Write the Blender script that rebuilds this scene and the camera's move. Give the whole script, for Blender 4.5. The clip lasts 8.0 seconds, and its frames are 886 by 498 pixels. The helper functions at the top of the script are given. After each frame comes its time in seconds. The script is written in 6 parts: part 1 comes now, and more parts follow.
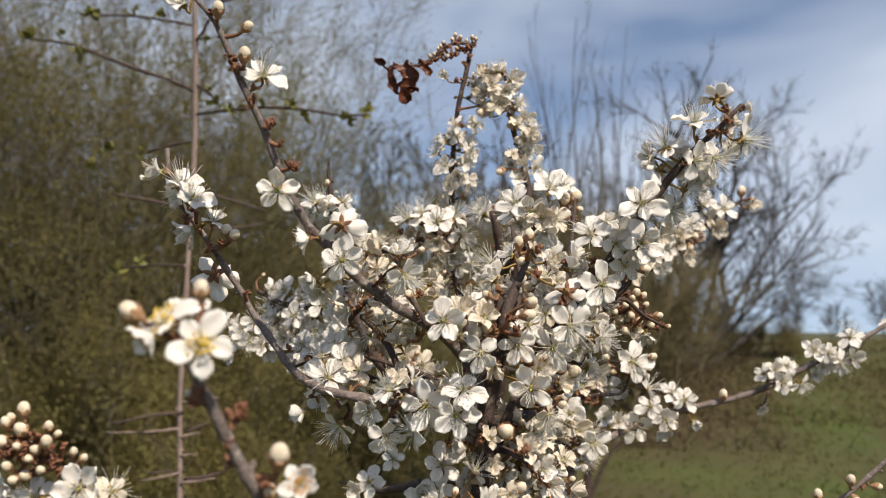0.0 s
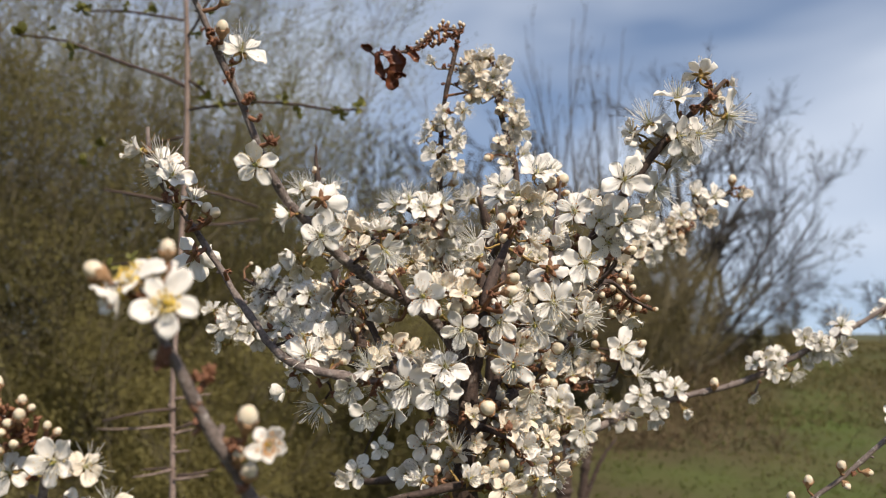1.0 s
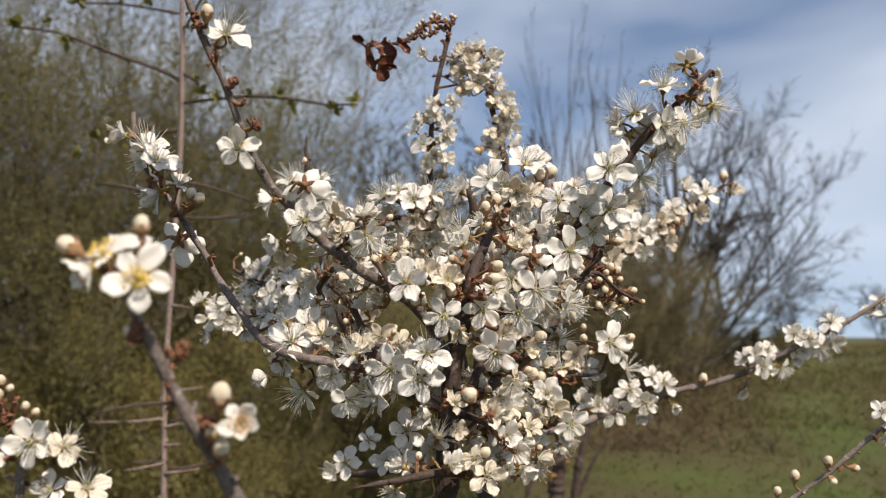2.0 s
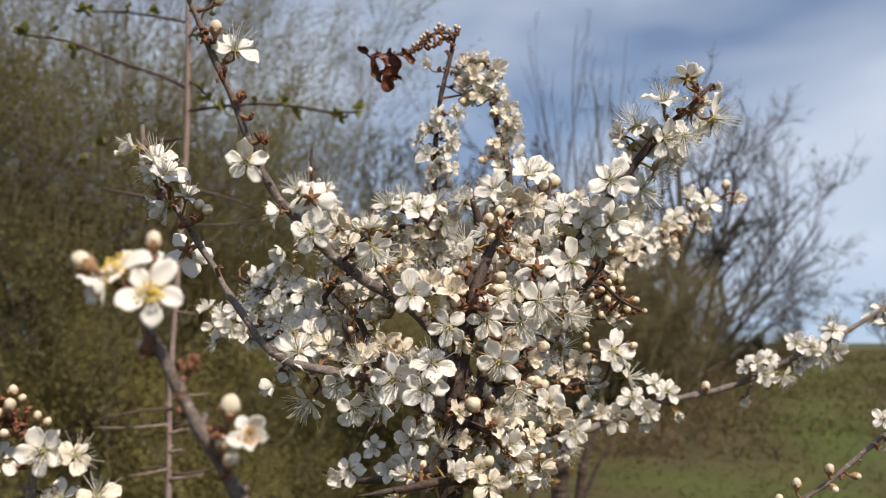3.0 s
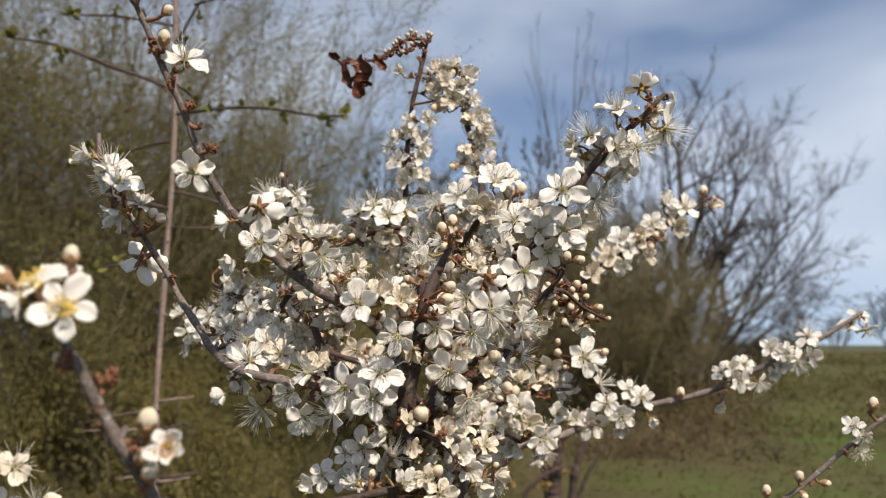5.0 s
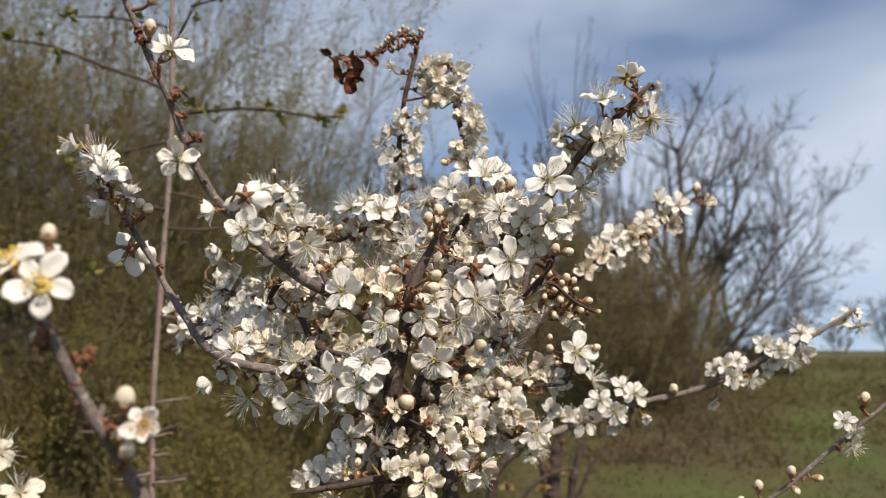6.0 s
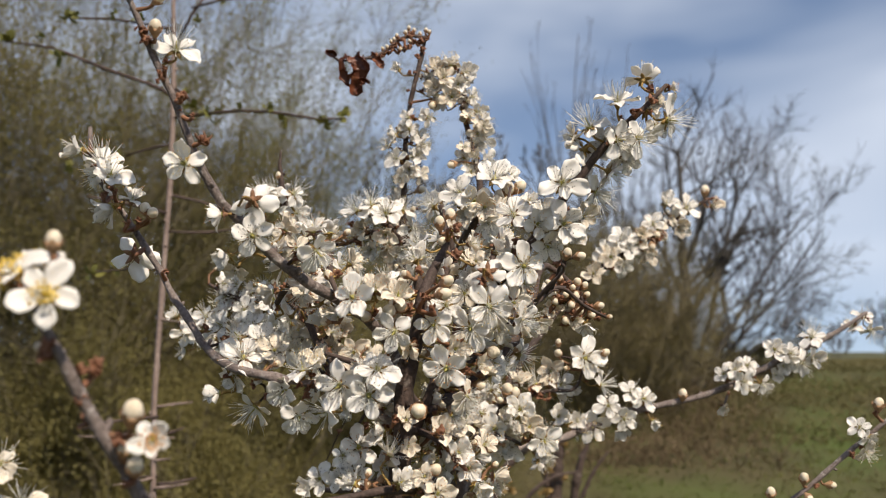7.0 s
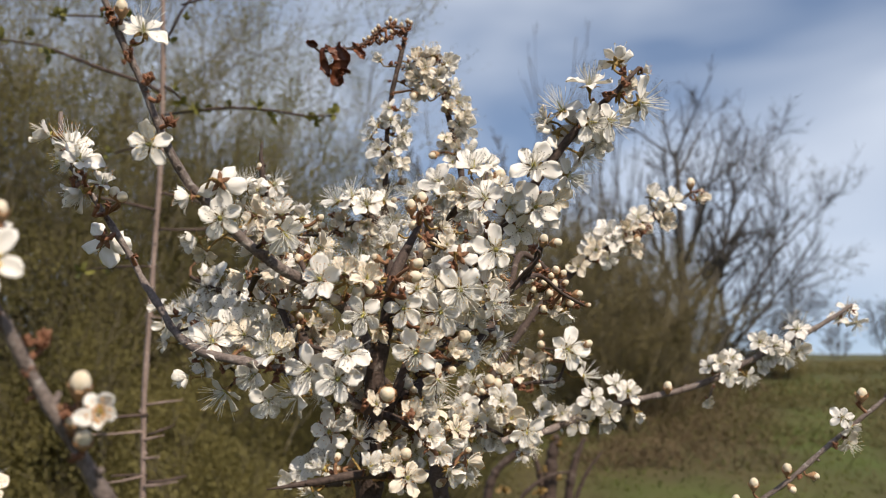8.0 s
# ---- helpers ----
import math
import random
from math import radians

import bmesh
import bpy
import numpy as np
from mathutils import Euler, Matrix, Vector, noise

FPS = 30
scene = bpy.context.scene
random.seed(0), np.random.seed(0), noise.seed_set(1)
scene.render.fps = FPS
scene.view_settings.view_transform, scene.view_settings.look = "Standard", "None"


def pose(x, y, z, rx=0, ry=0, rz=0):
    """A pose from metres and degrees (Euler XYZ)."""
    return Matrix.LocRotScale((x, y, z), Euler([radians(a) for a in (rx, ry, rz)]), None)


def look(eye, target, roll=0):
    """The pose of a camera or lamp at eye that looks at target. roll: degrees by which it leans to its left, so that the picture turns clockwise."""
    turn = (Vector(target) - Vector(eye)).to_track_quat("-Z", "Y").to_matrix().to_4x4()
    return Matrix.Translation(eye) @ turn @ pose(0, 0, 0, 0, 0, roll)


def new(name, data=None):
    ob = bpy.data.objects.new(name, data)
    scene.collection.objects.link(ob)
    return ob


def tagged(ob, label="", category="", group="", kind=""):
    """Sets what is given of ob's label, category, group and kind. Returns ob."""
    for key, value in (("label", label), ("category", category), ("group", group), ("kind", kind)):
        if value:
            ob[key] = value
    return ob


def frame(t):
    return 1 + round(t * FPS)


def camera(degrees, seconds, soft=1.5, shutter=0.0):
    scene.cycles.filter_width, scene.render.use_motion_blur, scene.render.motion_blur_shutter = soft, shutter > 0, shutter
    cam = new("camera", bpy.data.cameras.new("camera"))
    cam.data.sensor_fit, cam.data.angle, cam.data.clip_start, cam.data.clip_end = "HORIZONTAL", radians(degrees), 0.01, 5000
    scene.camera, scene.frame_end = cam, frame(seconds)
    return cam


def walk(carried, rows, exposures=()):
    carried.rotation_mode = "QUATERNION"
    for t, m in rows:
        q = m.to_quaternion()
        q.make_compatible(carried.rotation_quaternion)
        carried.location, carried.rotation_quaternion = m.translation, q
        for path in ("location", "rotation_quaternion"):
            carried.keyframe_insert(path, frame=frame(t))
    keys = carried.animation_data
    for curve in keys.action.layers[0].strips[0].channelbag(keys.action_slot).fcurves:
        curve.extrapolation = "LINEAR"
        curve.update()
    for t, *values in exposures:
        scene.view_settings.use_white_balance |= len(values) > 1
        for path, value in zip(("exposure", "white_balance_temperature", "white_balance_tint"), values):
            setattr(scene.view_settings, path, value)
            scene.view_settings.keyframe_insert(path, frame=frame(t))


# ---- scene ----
cam = camera(50.0, 8.0, soft=0.9)
EYE, TILT = 1.35, 5.0
ROWS = [
    (0.0, 0.0000, 0.0000, 0.0000, 0.00, 0.00, 0.00),
    (0.5, -0.0015, -0.0016, -0.0022, -0.04, 0.06, 0.06),
    (1.0, 0.0050, 0.0025, -0.0080, -0.12, 0.17, 0.20),
    (1.5, 0.0070, 0.0028, -0.0107, -0.15, 0.14, -0.07),
    (2.8, 0.0129, -0.0004, -0.0122, -0.27, 0.31, -0.54),
    (3.0, 0.0091, -0.0017, -0.0099, -0.03, 0.45, -0.38),
    (3.5, 0.0123, -0.0046, -0.0038, 0.07, 0.62, -0.30),
    (4.0, 0.0183, -0.0079, -0.0010, 0.26, 0.44, -0.37),
    (4.5, 0.0225, -0.0053, -0.0039, 0.19, 0.70, -0.39),
    (4.7, 0.0251, -0.0034, -0.0059, 0.09, 0.52, -0.50),
    (5.8, 0.0245, -0.0015, -0.0096, 0.22, 0.64, -0.37),
    (6.0, 0.0297, -0.0026, -0.0124, 0.18, 0.87, -0.41),
    (6.5, 0.0248, 0.0023, -0.0147, 0.15, 0.91, -0.40),
    (7.0, 0.0259, 0.0041, -0.0114, 0.15, 0.99, -0.35),
    (7.5, 0.0287, 0.0028, -0.0150, 0.10, 1.08, -0.45),
    (8.0, 0.0344, 0.0061, -0.0173, 0.07, 1.17, -0.25),
]
walk(cam, [(t, pose(0, 0, EYE, TILT, 0, 0) @ pose(x, y, z, 90 + pitch, roll, yaw)) for t, x, y, z, yaw, pitch, roll in ROWS],
     exposures=[(0.0, 0.21, 6600, 12), (8.0, 0.21, 6600, 12)])
# the lens is focused on the front blossoms
cam.data.dof.use_dof = True
cam.data.dof.focus_distance = 0.34
cam.data.dof.aperture_fstop = 21.5

# ---- daylight ----
SUN_ELEVATION, SUN_AZIMUTH = 50.0, 147.0     # degrees; azimuth from +y towards +x
world = bpy.data.worlds.new("sky")
scene.world = world
world.use_nodes = True
wn, wl = world.node_tree.nodes, world.node_tree.links
wn.clear()
w_out = wn.new("ShaderNodeOutputWorld")
w_bg = wn.new("ShaderNodeBackground")
w_bg.inputs["Strength"].default_value = 0.110
w_sky = wn.new("ShaderNodeTexSky")
w_sky.sky_type = "NISHITA"
w_sky.sun_disc = False
w_sky.sun_elevation = radians(SUN_ELEVATION)
w_sky.sun_rotation = radians(SUN_AZIMUTH)
w_sky.air_density, w_sky.dust_density, w_sky.ozone_density = 1.0, 0.3, 1.3
# seen from a height: the pale horizon haze lies low
w_dir, w_up = wn.new("ShaderNodeTexCoord"), wn.new("ShaderNodeVectorMath")
w_up.operation = "ADD"
w_up.inputs[1].default_value = (0, 0, 0.16)
wl.new(w_dir.outputs["Generated"], w_up.inputs[0])
wl.new(w_up.outputs["Vector"], w_sky.inputs["Vector"])
# thin streaky cloud over the whole sky
w_co = wn.new("ShaderNodeTexCoord")
w_map = wn.new("ShaderNodeMapping")
w_map.inputs["Scale"].default_value = (1.6, 1.6, 3.4)
w_map.inputs["Location"].default_value = (5.2, 0.7, 2.9)
w_noise = wn.new("ShaderNodeTexNoise")
w_noise.inputs["Scale"].default_value = 1.5
w_noise.inputs["Detail"].default_value = 3.0
w_noise.inputs["Roughness"].default_value = 0.48
w_noise.inputs["Distortion"].default_value = 0.35
w_ramp = wn.new("ShaderNodeValToRGB")
w_ramp.color_ramp.elements[0].position = 0.40
w_ramp.color_ramp.elements[1].position = 0.76
w_ramp.color_ramp.elements[0].color, w_ramp.color_ramp.elements[1].color = (0.06, 0.06, 0.06, 1), (0.76, 0.76, 0.76, 1)
w_mix = wn.new("ShaderNodeMix")
w_mix.data_type = "RGBA"
w_mix.inputs["B"].default_value = (6.8, 7.4, 8.2, 1)
wl.new(w_co.outputs["Generated"], w_map.inputs["Vector"])
wl.new(w_map.outputs["Vector"], w_noise.inputs["Vector"])
wl.new(w_noise.outputs["Fac"], w_ramp.inputs["Fac"])
wl.new(w_ramp.outputs["Color"], w_mix.inputs["Factor"])
wl.new(w_sky.outputs["Color"], w_mix.inputs["A"])
wl.new(w_mix.outputs["Result"], w_bg.inputs["Color"])
wl.new(w_bg.outputs["Background"], w_out.inputs["Surface"])

sun_data = bpy.data.lights.new("sun", "SUN")
sun_data.energy, sun_data.angle, sun_data.color = 5.0, radians(0.55), (1.0, 0.90, 0.76)
sun = new("sun", sun_data)
sun_way = Vector((math.sin(radians(SUN_AZIMUTH)) * math.cos(radians(SUN_ELEVATION)),
                  math.cos(radians(SUN_AZIMUTH)) * math.cos(radians(SUN_ELEVATION)), math.sin(radians(SUN_ELEVATION))))
sun.matrix_world = look(sun_way * 30, (0, 0, 0))


# ---- materials ----
def surface(name, colours, scale=200.0, rough=0.6, bump=0.2, depth=0.0005, through_light=0.0, spread=0.12, stretch=(1, 1, 1), spec=0.3, patches=None):
    """Noise between two colours at two scales, a change from object to object, bump; through_light mixes in translucence."""
    m = bpy.data.materials.new(name)
    m.use_nodes = True
    n, l = m.node_tree.nodes, m.node_tree.links
    b = n["Principled BSDF"]
    b.inputs["Roughness"].default_value = rough
    b.inputs["Specular IOR Level"].default_value = spec
    co, mp = n.new("ShaderNodeTexCoord"), n.new("ShaderNodeMapping")
    mp.inputs["Scale"].default_value = stretch
    l.new(co.outputs["Object"], mp.inputs["Vector"])
    fine, broad = n.new("ShaderNodeTexNoise"), n.new("ShaderNodeTexNoise")
    fine.inputs["Scale"].default_value, fine.inputs["Detail"].default_value = scale, 6
    broad.inputs["Scale"].default_value, broad.inputs["Detail"].default_value = scale * 0.13, 3
    for t in (fine, broad):
        l.new(mp.outputs["Vector"], t.inputs["Vector"])
    ramp = n.new("ShaderNodeValToRGB")
    ramp.color_ramp.elements[0].color = (*colours[0], 1)
    ramp.color_ramp.elements[1].color = (*colours[1], 1)
    ramp.color_ramp.elements[0].position, ramp.color_ramp.elements[1].position = 0.3, 0.7
    add = n.new("ShaderNodeMath")
    add.operation = "MULTIPLY_ADD"
    add.inputs[1].default_value = 0.6
    half = n.new("ShaderNodeMath")
    half.operation = "MULTIPLY"
    half.inputs[1].default_value = 0.4
    l.new(broad.outputs["Fac"], half.inputs[0])
    l.new(fine.outputs["Fac"], add.inputs[0])
    l.new(half.outputs[0], add.inputs[2])
    l.new(add.outputs[0], ramp.inputs["Fac"])
    info, hsv = n.new("ShaderNodeObjectInfo"), n.new("ShaderNodeHueSaturation")
    ran = n.new("ShaderNodeMapRange")
    ran.inputs["To Min"].default_value, ran.inputs["To Max"].default_value = 1 - spread, 1 + spread * 0.5
    l.new(info.outputs["Random"], ran.inputs["Value"])
    l.new(ran.outputs["Result"], hsv.inputs["Value"])
    l.new(ramp.outputs["Color"], hsv.inputs["Color"])
    colour = hsv.outputs["Color"]
    if patches:
        spots = n.new("ShaderNodeTexNoise")
        spots.inputs["Scale"].default_value, spots.inputs["Detail"].default_value = patches[1], 4
        l.new(co.outputs["Object"], spots.inputs["Vector"])
        cut = n.new("ShaderNodeValToRGB")
        cut.color_ramp.elements[0].position, cut.color_ramp.elements[1].position = patches[2], patches[2] + (patches[3] if len(patches) > 3 else 0.12)
        l.new(spots.outputs["Fac"], cut.inputs["Fac"])
        over = n.new("ShaderNodeMix")
        over.data_type = "RGBA"
        over.inputs["B"].default_value = (*patches[0], 1)
        l.new(cut.outputs["Color"], over.inputs["Factor"])
        l.new(colour, over.inputs["A"])
        colour = over.outputs["Result"]
    l.new(colour, b.inputs["Base Color"])
    if bump:
        bp = n.new("ShaderNodeBump")
        bp.inputs["Strength"].default_value, bp.inputs["Distance"].default_value = bump, depth
        l.new(add.outputs[0], bp.inputs["Height"])
        l.new(bp.outputs["Normal"], b.inputs["Normal"])
    if through_light:
        tr, mix = n.new("ShaderNodeBsdfTranslucent"), n.new("ShaderNodeMixShader")
        mix.inputs["Fac"].default_value = through_light
        l.new(colour, tr.inputs["Color"])
        l.new(b.outputs["BSDF"], mix.inputs[1])
        l.new(tr.outputs["BSDF"], mix.inputs[2])
        l.new(mix.outputs["Shader"], n["Material Output"].inputs["Surface"])
    return m


# petals and parts of a flower have unit size (1 = the flower's radius), so their grain is in that unit
# sparse dark petal dots: pollen, with the anthers' small shadows put into the colour
M_PETAL = surface("petal_white", [(0.855, 0.808, 0.735), (0.905, 0.876, 0.822)], 4, 0.5, 0.04, 0.05, 0.36, 0.06, (0.5, 3.0, 1), patches=((0.36, 0.29, 0.22), 13, 0.72))
M_PETAL_CREAM = surface("petal_cream", [(0.76, 0.66, 0.51), (0.87, 0.80, 0.68)], 4, 0.5, 0.06, 0.05, 0.30, 0.08, (0.5, 3.0, 1), patches=((0.42, 0.28, 0.14), 7, 0.70))
M_FILAMENT = surface("filament_white", [(0.78, 0.75, 0.66), (0.88, 0.86, 0.81)], 9, 0.5, 0.0, 0, 0.3)
M_ANTHER_YELLOW = surface("anther_yellow", [(0.62, 0.40, 0.06), (0.75, 0.58, 0.16)], 14, 0.7, 0.3, 0.02)
M_ANTHER_ORANGE = surface("anther_orange", [(0.60, 0.24, 0.03), (0.72, 0.38, 0.07)], 14, 0.7, 0.3, 0.02)
M_ANTHER_DARK = surface("anther_dark", [(0.05, 0.035, 0.03), (0.12, 0.09, 0.07)], 14, 0.8, 0.3, 0.02)
M_HEART = surface("heart_green_yellow", [(0.30, 0.27, 0.06), (0.52, 0.46, 0.15)], 12, 0.6, 0.2, 0.02)
M_HEART_GOLD = surface("heart_golden", [(0.50, 0.32, 0.03), (0.70, 0.52, 0.09)], 12, 0.6, 0.2, 0.02)
M_CALYX = surface("calyx_olive", [(0.18, 0.11, 0.035), (0.34, 0.22, 0.065)], 8, 0.6, 0.3, 0.02)
M_CALYX_RUST = surface("calyx_rust", [(0.14, 0.062, 0.03), (0.29, 0.155, 0.08)], 8, 0.6, 0.3, 0.02)
M_BUD_CUP = surface("bud_cup", [(0.27, 0.14, 0.065), (0.46, 0.29, 0.16)], 3, 0.55, 0.2, 0.02)
M_BUD = surface("bud_cream", [(0.66, 0.54, 0.36), (0.83, 0.745, 0.60)], 1.2, 0.45, 0.05, 0.03, 0.14, 0.10, (1, 1, 0.5), patches=((0.46, 0.32, 0.17), 1.6, 0.66))
M_SCALE = surface("scale_rust", [(0.10, 0.038, 0.020), (0.27, 0.125, 0.065)], 900, 0.65, 0.3, 0.0003)
M_BARK = surface("bark_grey_brown", [(0.050, 0.033, 0.027), (0.255, 0.205, 0.18)], 1300, 0.72, 1.0, 0.0006, patches=((0.36, 0.32, 0.29), 330, 0.58))
M_BARK_DARK = surface("bark_dark", [(0.022, 0.014, 0.011), (0.110, 0.074, 0.058)], 1100, 0.75, 1.0, 0.0006, patches=((0.20, 0.165, 0.14), 260, 0.61))
# brighter red-brown patches put the curled leaf's highlights into its colour
M_DEAD_LEAF = surface("dead_leaf", [(0.030, 0.010, 0.007), (0.20, 0.065, 0.030)], 300, 0.35, 0.8, 0.001, 0.15, patches=((0.36, 0.15, 0.075), 190, 0.58))
M_YOUNG_LEAF = surface("young_leaf", [(0.075, 0.080, 0.015), (0.19, 0.175, 0.038)], 240, 0.55, 0.3, 0.0006, 0.25)
M_DRY_LEAF = surface("dry_leaf", [(0.14, 0.09, 0.03), (0.30, 0.19, 0.06)], 240, 0.6, 0.3, 0.0006, 0.2)
M_TWIG_RED = surface("twig_red_grey", [(0.13, 0.088, 0.072), (0.33, 0.25, 0.21)], 420, 0.8, 0.6, 0.0006)
M_TWIG_DARK = surface("twig_dark_brown", [(0.028, 0.019, 0.016), (0.11, 0.074, 0.060)], 420, 0.8, 0.6, 0.0006)
M_TREE = surface("tree_bark", [(0.040, 0.036, 0.033), (0.108, 0.098, 0.088)], 20, 0.9, 0.3, 0.01)
M_HEDGE_WOOD = surface("hedge_wood", [(0.085, 0.070, 0.040), (0.20, 0.168, 0.100)], 14, 0.9, 0.2, 0.01)
M_HEDGE_LEAF = surface("hedge_leaf", [(0.152, 0.130, 0.046), (0.285, 0.248, 0.090)], 3.6, 0.75, 0.0, 0, 0.62, 0.28)
M_FROND_LEAF = surface("frond_leaf", [(0.150, 0.152, 0.070), (0.255, 0.262, 0.135)], 3.6, 0.75, 0.0, 0, 0.6, 0.25)
M_SCRUB_LEAF = surface("scrub_leaf", [(0.105, 0.084, 0.031), (0.19, 0.155, 0.056)], 3, 0.7, 0.0, 0, 0.4)
M_BRUSH = surface("dry_brush", [(0.088, 0.062, 0.034), (0.165, 0.120, 0.066)], 1.5, 0.85, 0.0, 0, 0.3)
M_GROUND = surface("meadow_ground", [(0.046, 0.040, 0.016), (0.080, 0.066, 0.026)], 1.3, 0.95, 0.5, 0.04, patches=((0.056, 0.086, 0.014), 0.55, 0.46, 0.26))
M_GRASS = surface("grass_blades", [(0.055, 0.092, 0.010), (0.130, 0.132, 0.028)], 0.9, 0.7, 0.0, 0, 0.45)
M_TUSSOCK = surface("tussock_olive", [(0.115, 0.104, 0.040), (0.205, 0.178, 0.078)], 0.9, 0.7, 0.0, 0, 0.45)
M_STRAW = surface("grass_straw", [(0.085, 0.066, 0.028), (0.145, 0.112, 0.052)], 0.9, 0.7, 0.0, 0, 0.45)


# ---- mesh helpers ----
def mesh_from(name, verts, faces, mats, slots=None, smooth=True):
    me = bpy.data.meshes.new(name)
    me.from_pydata([tuple(v) for v in verts], [], faces)
    for m in mats:
        me.materials.append(m)
    if slots is not None:
        me.polygons.foreach_set("material_index", slots)
    me.polygons.foreach_set("use_smooth", [smooth] * len(faces))
    me.update()
    return me


def thing(name, place, label, category, group="", kind=""):
    ob = new(name)
    ob.location = place
    ob.empty_display_size = 0.05
    return tagged(ob, label, category, group, kind)


def part(name, data, parent, place=None, label=""):
    """Links mesh data as one part; place is its matrix in world space for a thing's part."""
    ob = new(name, data)
    ob.parent = parent
    if place is not None:
        up = Matrix.Translation(parent.location) if parent.parent is None else parent.matrix_basis
        ob.matrix_basis = (up.inverted() @ place) if parent.parent is None else place
    if label:
        ob["label"] = label
    return ob


def spline(points, step):
    """Smooth line through rows of x, y, z, radius, with tangents weighed by the gaps; evenly resampled."""
    p = np.array(points, float)
    gap = np.maximum(np.linalg.norm(np.diff(p[:, :3], axis=0), axis=1), 1e-6)
    slope = np.diff(p, axis=0) / gap[:, None]
    tan = np.empty_like(p)
    tan[0], tan[-1] = slope[0], slope[-1]
    for i in range(1, len(p) - 1):
        tan[i] = (slope[i - 1] * gap[i] + slope[i] * gap[i - 1]) / (gap[i - 1] + gap[i])
    out = []
    for i in range(len(p) - 1):
        k = max(2, min(40, int(gap[i] / step)))
        for s in np.arange(k) / k:
            q = (2 * s ** 3 - 3 * s * s + 1) * p[i] + (s ** 3 - 2 * s * s + s) * gap[i] * tan[i] + (3 * s * s - 2 * s ** 3) * p[i + 1] + (s ** 3 - s * s) * gap[i] * tan[i + 1]
            q[3] = p[i][3] + (p[i + 1][3] - p[i][3]) * s
            out.append(q)
    out.append(p[-1])
    return np.array(out)


def tube(line, sides, verts, faces, rough=0.0, knots=0.0, capped=True):
    """Adds a tapering tube along rows of x, y, z, radius to verts and faces."""
    n0 = len(verts)
    side = Vector((0.31, 0.83, 0.47))
    k = len(line)
    for i, q in enumerate(line):
        a, b = line[max(0, i - 1)], line[min(k - 1, i + 1)]
        ahead = Vector(b[:3]) - Vector(a[:3])
        if ahead.length < 1e-9:
            ahead = Vector((0, 0, 1))
        ahead.normalize()
        side = (side - ahead * side.dot(ahead))
        if side.length < 1e-6:
            side = ahead.orthogonal()
        side.normalize()
        other = ahead.cross(side)
        swell = 1 + knots * max(0, noise.noise(Vector(q[:3]) * 160)) * 1.6
        for j in range(sides):
            an = 2 * math.pi * j / sides
            r = q[3] * swell
            if rough:
                way = side * math.cos(an) + other * math.sin(an)
                r *= 1 + rough * noise.noise((Vector(q[:3]) + way * q[3]) * (0.55 / max(q[3], 1e-4)))
            verts.append(Vector(q[:3]) + (side * math.cos(an) + other * math.sin(an)) * r)
    for i in range(k - 1):
        for j in range(sides):
            a, b = n0 + i * sides + j, n0 + i * sides + (j + 1) % sides
            faces.append((a, b, b + sides, a + sides))
    if not capped:
        return
    faces.append(tuple(n0 + j for j in reversed(range(sides))))
    faces.append(tuple(n0 + (k - 1) * sides + j for j in range(sides)))


# ---- blossom parts, in units of the flower's radius ----
def petal_mesh(name, mat, curl, cup, width, wave, seed):
    """An obovate petal along +x from the flower's heart, clawed at its foot, with a notched, ruffled, uneven rim and thickness."""
    rng = random.Random(seed)
    nu, nv = 8, 6
    top, ph, ph2, notch = [], rng.uniform(0, 6), rng.uniform(0, 6), rng.choice((0.0, 0.02, 0.05, 0.08))
    slant = rng.uniform(-0.06, 0.06)
    for i in range(nu + 1):
        u = i / nu
        half = 0.03 + width * math.sqrt(max(0.0, 1 - abs((u - 0.60) / 0.445) ** 2.3)) if u > 0.19 else 0.035 + 0.22 * u
        for j in range(nv + 1):
            v = 2 * j / nv - 1
            tipback = (0.10 * v * v + notch * math.exp(-(v / 0.3) ** 2)) * u ** 4
            uneven = 1 + 0.10 * noise.noise(Vector((3 * u, 2 * v, seed * 1.7)))
            x = 0.10 + 0.90 * u * (1 + 0.05 * noise.noise(Vector((2.5 * v, seed * 2.3, 0)))) - tipback
            y = v * half * uneven + slant * u * u
            z = curl * u * u + cup * (abs(v) ** 1.8) * half + wave * math.sin(ph + 3 * v + 4 * u) * u
            z += 0.055 * abs(v) ** 2 * math.sin(ph2 + 8 * u + (2 if v > 0 else 0)) * u + 0.05 * u * noise.noise(Vector((4 * x, 5 * y, seed)))
            top.append(Vector((x, y, z)))
    thick = 0.010
    verts = top + [p - Vector((0, 0, thick)) for p in top]
    m, row = len(top), nv + 1
    faces = []
    for i in range(nu):
        for j in range(nv):
            a = i * row + j
            faces.append((a, a + row, a + row + 1, a + 1))
            faces.append((m + a, m + a + 1, m + a + row + 1, m + a + row))
    rim = [j for j in range(row)] + [i * row + nv for i in range(1, nu + 1)] + [nu * row + j for j in range(nv - 1, -1, -1)] + [i * row for i in range(nu - 1, 0, -1)]
    for a, b in zip(rim, rim[1:] + rim[:1]):
        faces.append((a, b, m + b, m + a))
    return mesh_from(name, verts, faces, [mat])


PETALS = {}
for key, mat in (("w", M_PETAL), ("k", M_PETAL_CREAM)):
    PETALS[key] = [petal_mesh("petal", mat, c, q, w, v, 7 * i + 1)
                   for i, (c, q, w, v) in enumerate([(0.08, 0.26, 0.290, 0.05), (-0.20, 0.16, 0.325, 0.07), (0.24, 0.42, 0.285, 0.055), (-0.06, 0.34, 0.265, 0.08), (0.14, 0.20, 0.31, 0.06)])]


